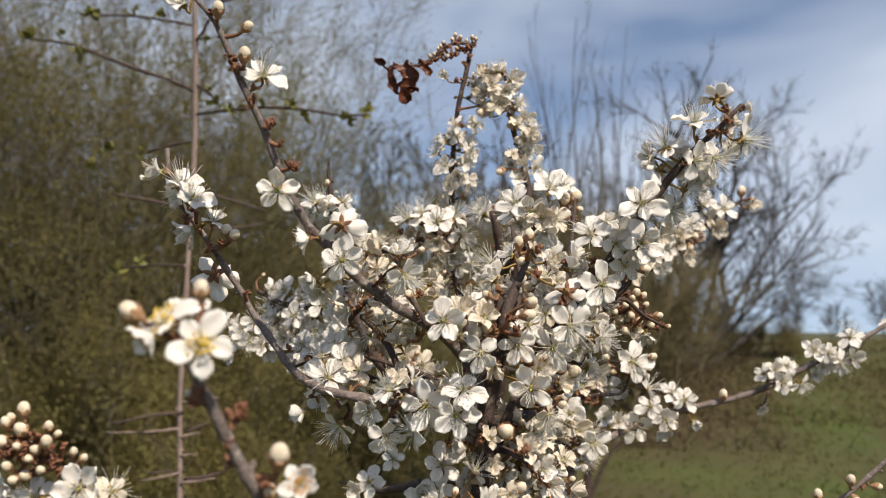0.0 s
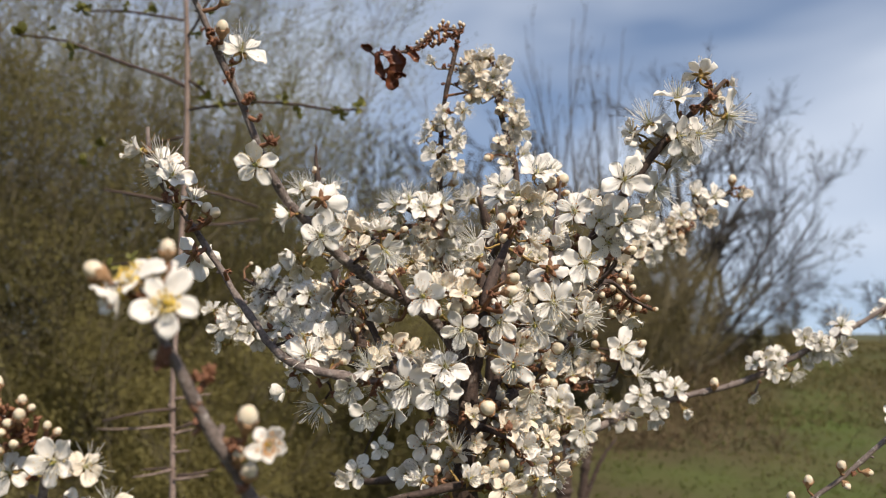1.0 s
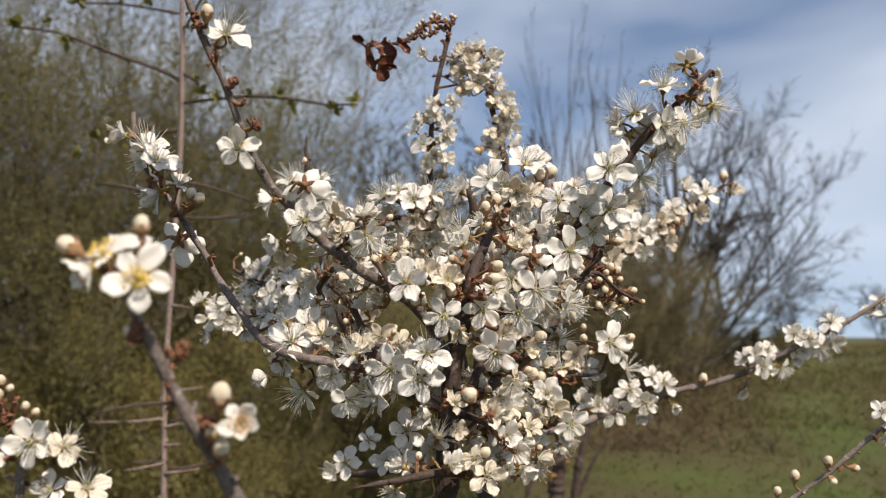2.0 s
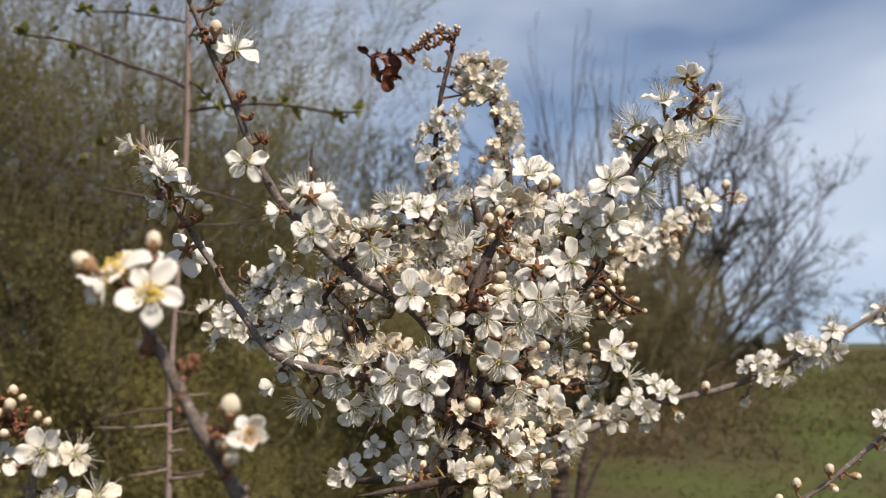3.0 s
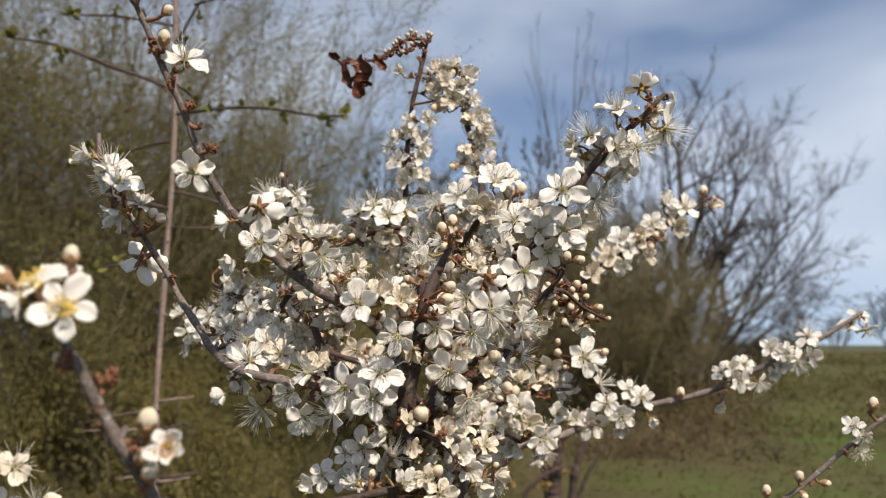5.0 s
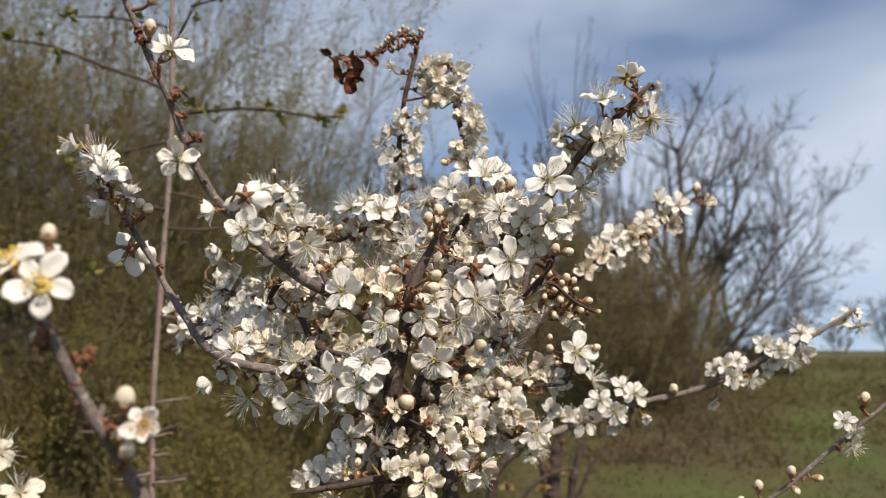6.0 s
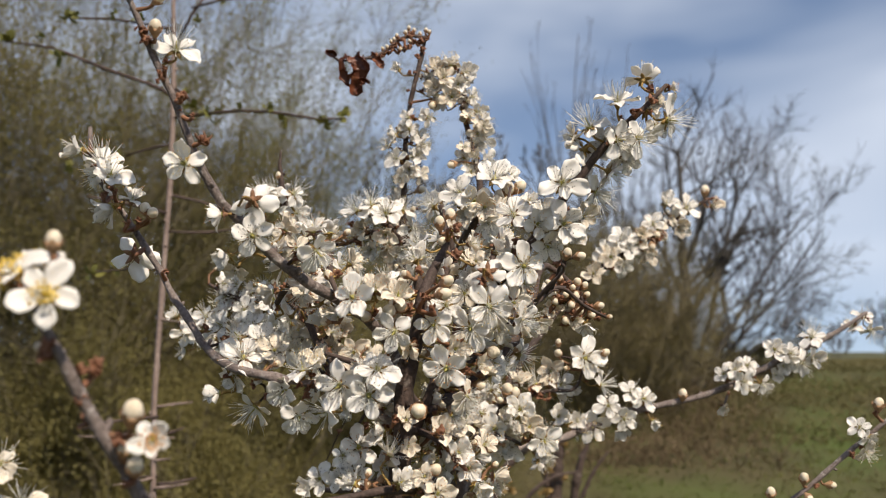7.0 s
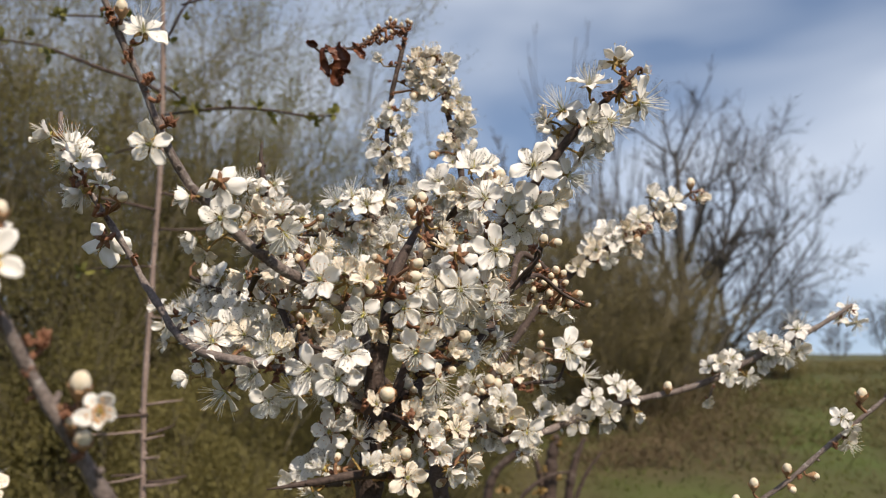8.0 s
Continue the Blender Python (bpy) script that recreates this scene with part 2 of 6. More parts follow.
PETALS["b"] = [petal_mesh("petal", M_PETAL, c, q, w, v, 9 * i + 2)
               for i, (c, q, w, v) in enumerate([(0.02, 0.30, 0.28, 0.03), (-0.16, 0.22, 0.31, 0.05), (0.10, 0.36, 0.27, 0.04), (-0.06, 0.30, 0.26, 0.06), (0.04, 0.25, 0.29, 0.04)])]


def stamens_mesh(anther, seed, spread, reach, count=30, big=1.0, heart=1.0, core=None):
    """About twenty thin filaments with small anthers, and the pistil's green-yellow heart."""
    rng = random.Random(seed)
    verts, faces, slots = [], [], []
    for i in range(count):
        an = 2 * math.pi * (i + rng.uniform(-0.35, 0.35)) / count
        lean = radians(rng.uniform(6, spread))
        way = Vector((math.sin(lean) * math.cos(an), math.sin(lean) * math.sin(an), math.cos(lean)))
        long = reach * rng.uniform(0.6, 1.0)
        base = Vector((0.09 * math.cos(an), 0.09 * math.sin(an), 0.02))
        bend = Vector((rng.uniform(-0.06, 0.06), rng.uniform(-0.06, 0.06), 0.0))
        mid, end = base + way * long * 0.5 + bend, base + way * long
        k = len(faces)
        tube([(*base, 0.0130), (*mid, 0.0112), (*end, 0.0095)], 3, verts, faces, capped=False)
        slots += [0] * (len(faces) - k)
        s, k = big * rng.uniform(0.017, 0.027), len(verts)
        for d in ((1, 0, 0), (-1, 0, 0), (0, 1, 0), (0, -1, 0), (0, 0, 1.3), (0, 0, -1)):
            verts.append(end + Vector(d) * s)
        for f in ((0, 2, 4), (2, 1, 4), (1, 3, 4), (3, 0, 4), (2, 0, 5), (1, 2, 5), (3, 1, 5), (0, 3, 5)):
            faces.append(tuple(k + a for a in f))
            slots.append(1)
    k = len(faces)
    tube([(0, 0, -0.04, 0.14 * heart), (0, 0, 0.02, 0.135 * heart), (0, 0, 0.045, 0.05), (0, 0, 0.30, 0.016), (0, 0, 0.38, 0.024)], 8, verts, faces)
    slots += [2] * (len(faces) - k)
    return mesh_from("stamen_tuft", verts, faces, [M_FILAMENT, anther, core or M_HEART], slots)


STAMENS = {key: [stamens_mesh(mat, 11 + 5 * i, sp, re) for i, (sp, re) in enumerate(((42, 0.92), (46, 0.86), (68, 1.10)))]
           for key, mat in (("y", M_ANTHER_YELLOW), ("o", M_ANTHER_ORANGE), ("d", M_ANTHER_DARK))}


STAMENS["s"] = STAMENS["o"]
STAMENS["n"] = [stamens_mesh(M_ANTHER_YELLOW if i == 1 else M_ANTHER_ORANGE, 61 + 3 * i, sp, re, c, b, 1.6, M_HEART_GOLD) for i, (sp, re, c, b) in enumerate(((44, 0.55, 24, 2.4), (48, 0.40, 22, 2.2), (72, 1.0, 16, 2.4)))]


def calyx_mesh(mat):
    """The cup behind the petals, with five pointed sepals."""
    verts, faces = [], []
    tube([(0, 0, -0.30, 0.045), (0, 0, -0.22, 0.085), (0, 0, -0.12, 0.14), (0, 0, -0.03, 0.15)], 8, verts, faces)
    for i in range(5):
        an = 2 * math.pi * (i + 0.5) / 5
        c, s, k = math.cos(an), math.sin(an), len(verts)
        for r, h, z in ((0.10, 0.085, -0.07), (0.26, 0.085, -0.055), (0.42, 0.012, -0.10)):
            for side in (-1, 1):
                for lift in (0, -0.025):
                    verts.append(Vector((r * c - side * h * s, r * s + side * h * c, z + lift)))
        for j in (0, 4):
            faces += [(k + j, k + j + 2, k + j + 6, k + j + 4), (k + j + 1, k + j + 5, k + j + 7, k + j + 3),
                      (k + j, k + j + 4, k + j + 5, k + j + 1), (k + j + 2, k + j + 3, k + j + 7, k + j + 6)]
        faces.append((k + 8, k + 10, k + 11, k + 9))
    return mesh_from("calyx", verts, faces, [mat])


CALYX = {"y": calyx_mesh(M_CALYX), "d": calyx_mesh(M_CALYX), "o": calyx_mesh(M_CALYX_RUST), "s": calyx_mesh(M_CALYX_RUST), "n": calyx_mesh(M_CALYX)}


def bud_mesh():
    """A plump closed bud of overlapping petals along +z, of radius 1."""
    verts, faces = [], []
    rows, around = 9, 12
    for i in range(rows + 1):
        a = math.pi * i / rows
        for j in range(around):
            an = 2 * math.pi * j / around
            r = math.sin(a) * (1 + 0.05 * math.cos(3 * an + 1.5 * a)) + 0.02
            h = -math.cos(a) * 1.28 + 0.95
            if a < 1.3:
                r *= 0.72 + 0.28 * a / 1.3
            verts.append(Vector((r * math.cos(an), r * math.sin(an), h)))
    for i in range(rows):
        for j in range(around):
            a, b = i * around + j, i * around + (j + 1) % around
            faces.append((a, b, b + around, a + around))
    faces += [tuple(reversed(range(around))), tuple(rows * around + j for j in range(around))]
    return mesh_from("bud", verts, faces, [M_BUD])


def bud_cup_mesh():
    verts, faces = [], []
    tube([(0, 0, -0.9, 0.22), (0, 0, -0.6, 0.42), (0, 0, -0.25, 0.66), (0, 0, 0.15, 0.88), (0, 0, 0.48, 1.0), (0, 0, 0.56, 0.85)], 9, verts, faces)
    for i in range(5):
        an = 2 * math.pi * i / 5
        c, s, k = math.cos(an), math.sin(an), len(verts)
        for r, h, z in ((0.74, 0.40, 0.02), (1.03, 0.36, 0.60), (1.03, 0.10, 0.95)):
            for side in (-1, 1):
                verts.append(Vector((r * c - side * h * s, r * s + side * h * c, z)))
        faces += [(k, k + 1, k + 3, k + 2), (k + 2, k + 3, k + 5, k + 4)]
    return mesh_from("calyx", verts, faces, [M_BUD_CUP])


BUD, BUD_CUP = bud_mesh(), bud_cup_mesh()


def scale_mesh(seed):
    """A tuft of overlapping broad papery bud scales, of radius 1 (in mm)."""
    rng = random.Random(seed)
    verts, faces = [], []
    for i in range(8):
        way = Vector((rng.uniform(-0.9, 0.9), rng.uniform(-0.9, 0.9), rng.uniform(-0.1, 1.3))).normalized()
        side_way = way.orthogonal().normalized()
        side_way.rotate(Matrix.Rotation(rng.uniform(0, 6.28), 3, way))
        nrm = way.cross(side_way)
        long, k = rng.uniform(0.7, 1.2), len(verts)
        for u, h, b in ((0.0, 0.16, 0.0), (0.35, 0.36, 0.12), (0.7, 0.30, 0.10), (1.0, 0.06, -0.10)):
            for lift in (0.05, -0.05):
                for v in (-1, 0, 1):
                    verts.append(way * u * long + side_way * v * h + nrm * (b - 0.18 * abs(v) * h + lift))
        for r in range(3):
            for c in range(2):
                a = k + r * 6 + c
                faces += [(a, a + 1, a + 7, a + 6), (a + 3, a + 9, a + 10, a + 4)]
            a = k + r * 6
            faces += [(a, a + 6, a + 9, a + 3), (a + 2, a + 5, a + 11, a + 8)]
        faces.append((k + 18, k + 19, k + 20, k + 23, k + 22, k + 21))
    return mesh_from("bud_scale_tuft", [v * 0.001 for v in verts], faces, [M_SCALE])


SCALES = [scale_mesh(s) for s in (3, 8, 21)]


# ---- plants: limbs, blossoms, buds ----
LINES = {}


def limb(plant, name, rows, mat=None, step=0.0035, sides=9):
    """A branch from rows of x, y, z, radius (metres), with knotty bark; keeps its line for what grows on it."""
    line = spline(rows, step)
    verts, faces = [], []
    tube(line, sides, verts, faces, 0.25, 0.30)
    # short spurs and bud knobs along the bark
    rng = random.Random(len(line) + int(abs(line[0][0]) * 1e5))
    far = 0.0
    for i in range(1, len(line) - 1):
        far += float(np.linalg.norm(line[i][:3] - line[i - 1][:3]))
        if far < 0.011 * rng.uniform(0.7, 1.6) or line[i][3] > 0.006 or line[i][2] < 1.1:
            continue
        far = 0.0
        ahead = Vector(line[i + 1][:3] - line[i - 1][:3]).normalized()
        out = ahead.orthogonal().normalized()
        out.rotate(Matrix.Rotation(rng.uniform(0, 6.28), 3, ahead))
        c, r = Vector(line[i][:3]), float(line[i][3])
        long = r + rng.choice((0.0009, 0.0012, 0.0016, 0.0024))
        way = (out - ahead * 0.5).normalized()
        tube([(*c, r * 0.75), (*(c + way * (r + 0.0004)), r * 0.55), (*(c + way * (r * 0.4 + long * 0.7)), r * 0.5), (*(c + way * long), r * 0.12)], 6, verts, faces, 0.3)
    base = Vector(plant.location)
    me = mesh_from(name, [v - base for v in verts], faces, [mat or M_BARK])
    LINES.setdefault(plant.name, []).append(line)
    return part(name, me, plant)


def nearest(plant, p):
    best, found = 1e9, None
    for line in LINES[plant.name]:
        d = ((line[:, :3] - np.array(p)) ** 2).sum(1)
        i = int(d.argmin())
        if d[i] < best:
            best, found = d[i], line[i]
    return Vector(found[:3]), float(found[3])


def facing(place, az, el, spin, size):
    """z towards az degrees to the viewer's right of straight at him and el degrees up."""
    a, e = radians(az), radians(el)
    z = Vector((math.sin(a) * math.cos(e), -math.cos(a) * math.cos(e), math.sin(e)))
    turn = z.to_track_quat("Z", "Y").to_matrix().to_4x4()
    return Matrix.Translation(place) @ turn @ Matrix.Rotation(spin, 4, "Z") @ Matrix.Scale(size, 4)


def stalk(holder, m, plant, thick, foot, skin=None):
    """A thin green-brown stalk from the flower's foot back to the nearest branch, in the flower's own space."""
    skin = skin or M_CALYX
    start = m @ Vector((0, 0, foot))
    hit, r = nearest(plant, start)
    away = (m.to_3x3() @ Vector((0, 0, -1))).normalized()
    gap = (hit - start).length
    mid = start + away * min(gap * 0.3, 0.0035)
    inv = m.inverted()
    s = m.to_scale().x
    verts, faces = [], []
    line = spline([(*start, thick), (*mid, thick * 0.9), (*(mid.lerp(hit, 0.6)), thick * 1.05), (*hit, thick * 1.3)], 0.003)
    tube(line, 5, verts, faces)
    me = mesh_from("stalk", [inv @ v for v in verts], faces, [skin if gap < 0.015 else M_BARK_DARK])
    part("stalk", me, holder, Matrix.Identity(4))
    return start.lerp(hit, 0.6)


LIFT = {"o": (4, 16), "c": (28, 46), "r": (-14, 8)}
rng_f = random.Random(42)


def blossom(plant, x, y, z, mm, az, el, style="o", anther="y", spin=None):
    """One five-petalled flower of mm millimetres radius: calyx, petals, stamens and stalk."""
    loose = 10 if spin is None else 3
    turn = rng_f.uniform(0, 6.28) if spin is None else radians(spin)
    m = facing((x, y, z), az + rng_f.uniform(-loose, loose), el + rng_f.uniform(-loose, loose), turn, mm / 1000)
    if anther == "y" and rng_f.random() < 0.42:
        anther = "d"
    flower = part("flower", CALYX[anther], plant, m)
    lo, hi = LIFT[style]
    kind = PETALS["b" if anther == "n" else "k" if anther == "o" or rng_f.random() < (0.36 if mm < 6.8 else 0.0) else "w"]
    lift, first = rng_f.uniform(lo, hi), rng_f.randrange(5)
    for i in range(5):
        if style == "r" and rng_f.random() < 0.08:
            continue
        r = Matrix.Rotation(2 * math.pi * i / 5 + rng_f.uniform(-0.13, 0.13), 4, "Z") @ Matrix.Rotation(-radians(lift + rng_f.uniform(-17, 17)), 4, "Y")
        r = r @ Matrix.Rotation(rng_f.uniform(-0.32, 0.32), 4, "X") @ Matrix.Scale(rng_f.uniform(0.72, 1.0), 4)
        part("petal", kind[(first + i * 2) % 5], flower, r)
    wide = {"o": 1, "c": 0, "r": 2}[style]
    part("stamen_tuft", STAMENS[anther][wide], flower, Matrix.Rotation(rng_f.uniform(0, 6.28), 4, "Z"))
    foot = stalk(flower, m, plant, 0.00042, -0.28)
    if rng_f.random() < 0.8:
        scales(plant, *foot, rng_f.uniform(1.2, 2.2), False)
    return flower


def bud(plant, x, y, z, mm, az, el):
    m = facing((x, y, z), az, el, rng_f.uniform(0, 6.28), mm / 1400) @ Matrix.Translation((0, 0, -0.9))
    b = part("flower_bud", BUD, plant, m)
    part("calyx", BUD_CUP, b, Matrix.Scale(rng_f.uniform(1.04, 1.30), 4))
    stalk(b, m, plant, 0.00062, -0.85, M_CALYX_RUST)
    return b


def scales(plant, x, y, z, mm, attach=True):
    m = facing((x, y, z), rng_f.uniform(-60, 60), rng_f.uniform(0, 70), rng_f.uniform(0, 6.28), mm)
    tuft = part("bud_scale_tuft", SCALES[rng_f.randrange(3)], plant, m, "rust-brown papery bud scales")
    if (nearest(plant, (x, y, z))[0] - Vector((x, y, z))).length > 0.003 and attach:
        stalk(tuft, m, plant, 0.0007, 0.0, M_SCALE)
    return tuft


def leaf_bud_mesh(seed, mat=None):
    """A tuft of unfolding toothed young leaves, of radius 1 (in mm)."""
    rng = random.Random(seed)
    verts, faces = [], []
    for i in range(7):
        way = Vector((rng.uniform(-1, 1), rng.uniform(-1, 1), rng.uniform(-0.2, 1.2))).normalized()
        side = way.orthogonal().normalized()
        nrm = way.cross(side)
        k, long = len(verts), rng.uniform(0.8, 1.3)
        for u, h, b in ((0.05, 0.06, 0), (0.4, 0.36, 0.06), (0.75, 0.30, -0.02), (1.0, 0.03, -0.14)):
            for v in (-1, 0, 1):
                verts.append((way * u * long + side * v * h + nrm * (b + 0.14 * abs(v) * h)) * 0.001)
        for r in range(3):
            for c in range(2):
                a = k + r * 3 + c
                faces.append((a, a + 1, a + 4, a + 3))
    return mesh_from("leaf_bud", verts, faces, [mat or M_YOUNG_LEAF])


LEAF_BUDS = [leaf_bud_mesh(s) for s in (5, 9, 14)]
DRY_LEAVES = [leaf_bud_mesh(s, M_DRY_LEAF) for s in (25, 29)]


def dry_leaf(plant, x, y, z, mm):
    m = facing((x, y, z), rng_f.uniform(-90, 90), rng_f.uniform(-10, 80), rng_f.uniform(0, 6.28), mm)
    return part("dry_leaf", DRY_LEAVES[rng_f.randrange(2)], plant, m, "small curled yellow-brown dry leaves")


def leaf_bud(plant, x, y, z, mm):
    m = facing((x, y, z), rng_f.uniform(-90, 90), rng_f.uniform(-10, 80), rng_f.uniform(0, 6.28), mm * 1.55)
    return part("leaf_bud", LEAF_BUDS[rng_f.randrange(3)], plant, m, "small unfolding green leaves")


# ---- meadow ----
def rise(x, y):
    """Height of the ground: level near by, a bank that climbs away towards a crest."""
    s = min(1.0, max(0.0, (y - 5.0) / 11.0))
    up = 1.25 * s * s * (3 - 2 * s)
    far = max(0.0, y - 16.0)
    return up - 0.02 * far + 0.05 * noise.noise(Vector((x * 0.5, y * 0.5, 2.0))) * min(1, y / 4 + 0.4) * (1 if y > 0 else 0.5) + 0.16 * s * noise.noise(Vector((x * 0.11, y * 0.09, 7.0)))


def build_ground():
    xs = sorted(set([round(v, 2) for v in np.arange(-14, 14.01, 0.35)] + [-3000, -900, -300, -120, -60, -35, -22, 22, 35, 60, 120, 300, 900, 3000]))
    ys = sorted(set([round(v, 2) for v in np.arange(-6, 24.01, 0.35)] + [-3000, -600, -120, -40, -15, 30, 40, 60, 100, 200, 500, 1200, 3000]))
    verts = [Vector((x, y, rise(x, y) if -30 < y < 70 and abs(x) < 70 else (-0.05 if y < 0 else -0.4 - 0.0008 * min(y, 900)))) for y in ys for x in xs]
    n = len(xs)
    faces = [(j * n + i, j * n + i + 1, (j + 1) * n + i + 1, (j + 1) * n + i) for j in range(len(ys) - 1) for i in range(n - 1)]
    ob = new("ground", mesh_from("ground", verts, faces, [M_GROUND]))
    return tagged(ob, "rough spring meadow of short green and straw-coloured grass", "meadow", kind="structure")


build_ground()


def build_grass(name, mat, count, label, tall, seed, bank=False):
    rng = random.Random(seed)
    verts, faces = [], []
    for _ in range(count):
        if bank:
            y = rng.uniform(9.5, 17.0)
            x = y * rng.uniform(0.12, 0.62)
        elif rng.random() < 0.5:
            y = rng.gauss(6.0, 4.5)
            x = rng.gauss(0, 2.6 + 0.16 * max(0.0, y))
        else:
            an, far = rng.uniform(0, 6.28), 0.2 + 11 * rng.random() ** 0.75
            x, y = far * math.cos(an), 2.0 + far * math.sin(an)
        clump = noise.noise(Vector((x * 0.8, y * 0.8, seed)))
        if clump < -0.15 and rng.random() < 0.6:
            continue
        h = tall * rng.uniform(0.4, 1.2) * (1 + 0.7 * clump) * (0.75 + 0.03 * abs(y))
        an, lean = rng.uniform(0, 6.28), rng.uniform(0.5, 1.6)
        w = rng.uniform(0.003, 0.006) * (0.8 + abs(y) * 0.12)
        z = rise(x, y) - 0.01
        sx, sy = math.cos(an) * w, math.sin(an) * w
        lx, ly = -math.sin(an) * lean * h, math.cos(an) * lean * h
        k = len(verts)
        verts += [(x - sx, y - sy, z), (x + sx, y + sy, z), (x + lx * 0.4 + sx * 0.8, y + ly * 0.4 + sy * 0.8, z + h * 0.36),
                  (x + lx * 0.4 - sx * 0.8, y + ly * 0.4 - sy * 0.8, z + h * 0.36), (x + lx, y + ly, z + h * 0.46)]
        faces += [(k, k + 1, k + 2, k + 3), (k + 3, k + 2, k + 4)]
    ob = new(name, mesh_from(name, verts, faces, [mat], smooth=False))
    return tagged(ob, label, "grass", kind="stuff")


build_grass("grass", M_GRASS, 56000, "short green grass blades on the meadow", 0.062, 4)
build_grass("tussock_grass", M_TUSSOCK, 22000, "rough straw and olive tussocks on the bank's crest", 0.10, 6, True)
build_grass("dry_grass", M_STRAW, 40000, "dry straw-coloured grass between the green", 0.065, 5)


# ---- trees and hedge behind ----
def grow(rng, start, way, length, radius, level, spec, lines, tips):
    """Recursive limb: rows of x, y, z, radius into lines; thin ends into tips."""
    steps = 7 if level < 2 else 5
    p, d, rows = Vector(start), Vector(way).normalized(), []
    for i in range(steps + 1):
        s = i / steps
        rows.append((*p, radius * (1 - 0.75 * s)))
        bend = Vector((rng.gauss(0, 1), rng.gauss(0, 1), rng.gauss(0, 0.7))) * spec["wander"]
        d = (d + bend + Vector((0, 0, spec["up"]))).normalized()
        p = p + d * (length / steps)
    lines.append((rows, level))
    if level >= spec["levels"] - 1:
        tips.extend(rows[1:])
    if level >= spec["levels"]:
        return
    for i in range(spec["kids"][level]):
        s = rng.uniform(spec["from"], 0.98)
        a = s * steps
        k = min(steps - 1, int(a))
        q = Vector(rows[k][:3]).lerp(Vector(rows[k + 1][:3]), a - k)
        axis = (Vector(rows[k + 1][:3]) - Vector(rows[k][:3])).normalized()
        out = axis.orthogonal().normalized()
        out.rotate(Matrix.Rotation(rng.uniform(0, 6.28), 3, axis))
        lean = radians(rng.uniform(*spec["angle"]))
        new_way = axis * math.cos(lean) + out * math.sin(lean)
        grow(rng, q, new_way, length * rng.uniform(*spec["ratio"]) * (1.15 - 0.45 * s), max(radius * (1 - 0.7 * s) * 0.6, spec["thin"]), level + 1, spec, lines, tips)


def leaf_cloud(rng, tips, per, spread, size, mat, name, base):
    """Small leaves about the thin ends, thick in clumps and sparse between them."""
    verts, faces = [], []
    for t in tips:
        for _ in range(per if isinstance(per, int) else (1 if rng.random() < per else 0)):
            c = Vector(t[:3]) + Vector((rng.gauss(0, spread), rng.gauss(0, spread), rng.gauss(0, spread)))
            if noise.noise((c + base) * 2.6) + 0.5 * noise.noise((c + base) * 6.1) < -0.10 and rng.random() < 0.82:
                continue
            a = Vector((rng.uniform(-1, 1), rng.uniform(-1, 1), rng.uniform(-1, 1))).normalized()
            b = a.orthogonal().normalized()
            s = size * rng.uniform(0.5, 1.3)
            k = len(verts)
            verts += [c - a * s, c + b * s * 0.52 + a * 0.6 * s, c - b * s * 0.52 + a * 0.6 * s]
            faces.append((k, k + 1, k + 2))
    return mesh_from(name, verts, faces, [mat], smooth=False)


def tree(name, place, seed, stems, spec, mat, label, category, leaf=None, group="", limbs=False):
    """A trunk or several stems with limbs and fine branching; leaf: material, leaves a point, spread, size."""
    rng = random.Random(seed)
    x, y = place
    base = Vector((x, y, rise(x, y) - 0.05))
    ob = thing(name, base, label, category, group)
    all_tips, fine = [], ([], [])
    for dx, dy, way, length, radius in stems:
        lines, tips = [], []
        grow(rng, (dx, dy, 0), way, length, radius, 0, spec, lines, tips)
        for rows, level in lines:
            if level == 0 or (limbs and level == 1):
                verts, faces = [], []
                tube(spline(rows, 0.12), 7 if level == 0 else 5, verts, faces)
                kind = "trunk" if level == 0 else "limb"
                part(kind, mesh_from(kind, verts, faces, [mat]), ob)
            else:
                tube([rows[0], rows[5]] if level > 2 else rows[::2] + rows[-1:], 3, fine[0], fine[1], capped=False)
        all_tips += tips
    tagged(part("fine_branching", mesh_from("fine_branching", fine[0], fine[1], [mat]), ob), kind="stuff")
    if leaf:
        tagged(part("crown", leaf_cloud(rng, all_tips, leaf[1], leaf[2], leaf[3], leaf[0], "crown", base), ob), kind="stuff")
    return ob


BARE = dict(levels=3, kids=(12, 8, 6), angle=(24, 58), ratio=(0.34, 0.58), up=0.035, wander=0.042, thin=0.0040)
BARE["from"] = 0.22
tree("bare_tree", (3.16, 12.4), 11, [(0, 0, (0.06, 0, 1), 3.25, 0.098), (0.01, 0.05, (-0.18, 0.1, 1), 3.0, 0.040), (0.03, 0, (0.32, 0.05, 1), 3.2, 0.046), (-0.03, 0.05, (-0.40, 0, 1), 2.6, 0.026),
                                     (0.05, -0.05, (0.66, 0.1, 0.95), 3.0, 0.040), (0.06, 0.05, (1.05, -0.1, 0.85), 2.7, 0.034), (0.06, 0.02, (1.5, 0.1, 0.8), 2.2, 0.026), (0.02, 0.08, (0.2, 0.45, 1), 2.6, 0.030)],
     BARE, M_TREE, "bare many-limbed grey tree on the meadow bank", "tree", limbs=True)
FAR = dict(levels=3, kids=(13, 6, 3), angle=(20, 50), ratio=(0.28, 0.48), up=0.03, wander=0.04, thin=0.030)
FAR["from"] = 0.2
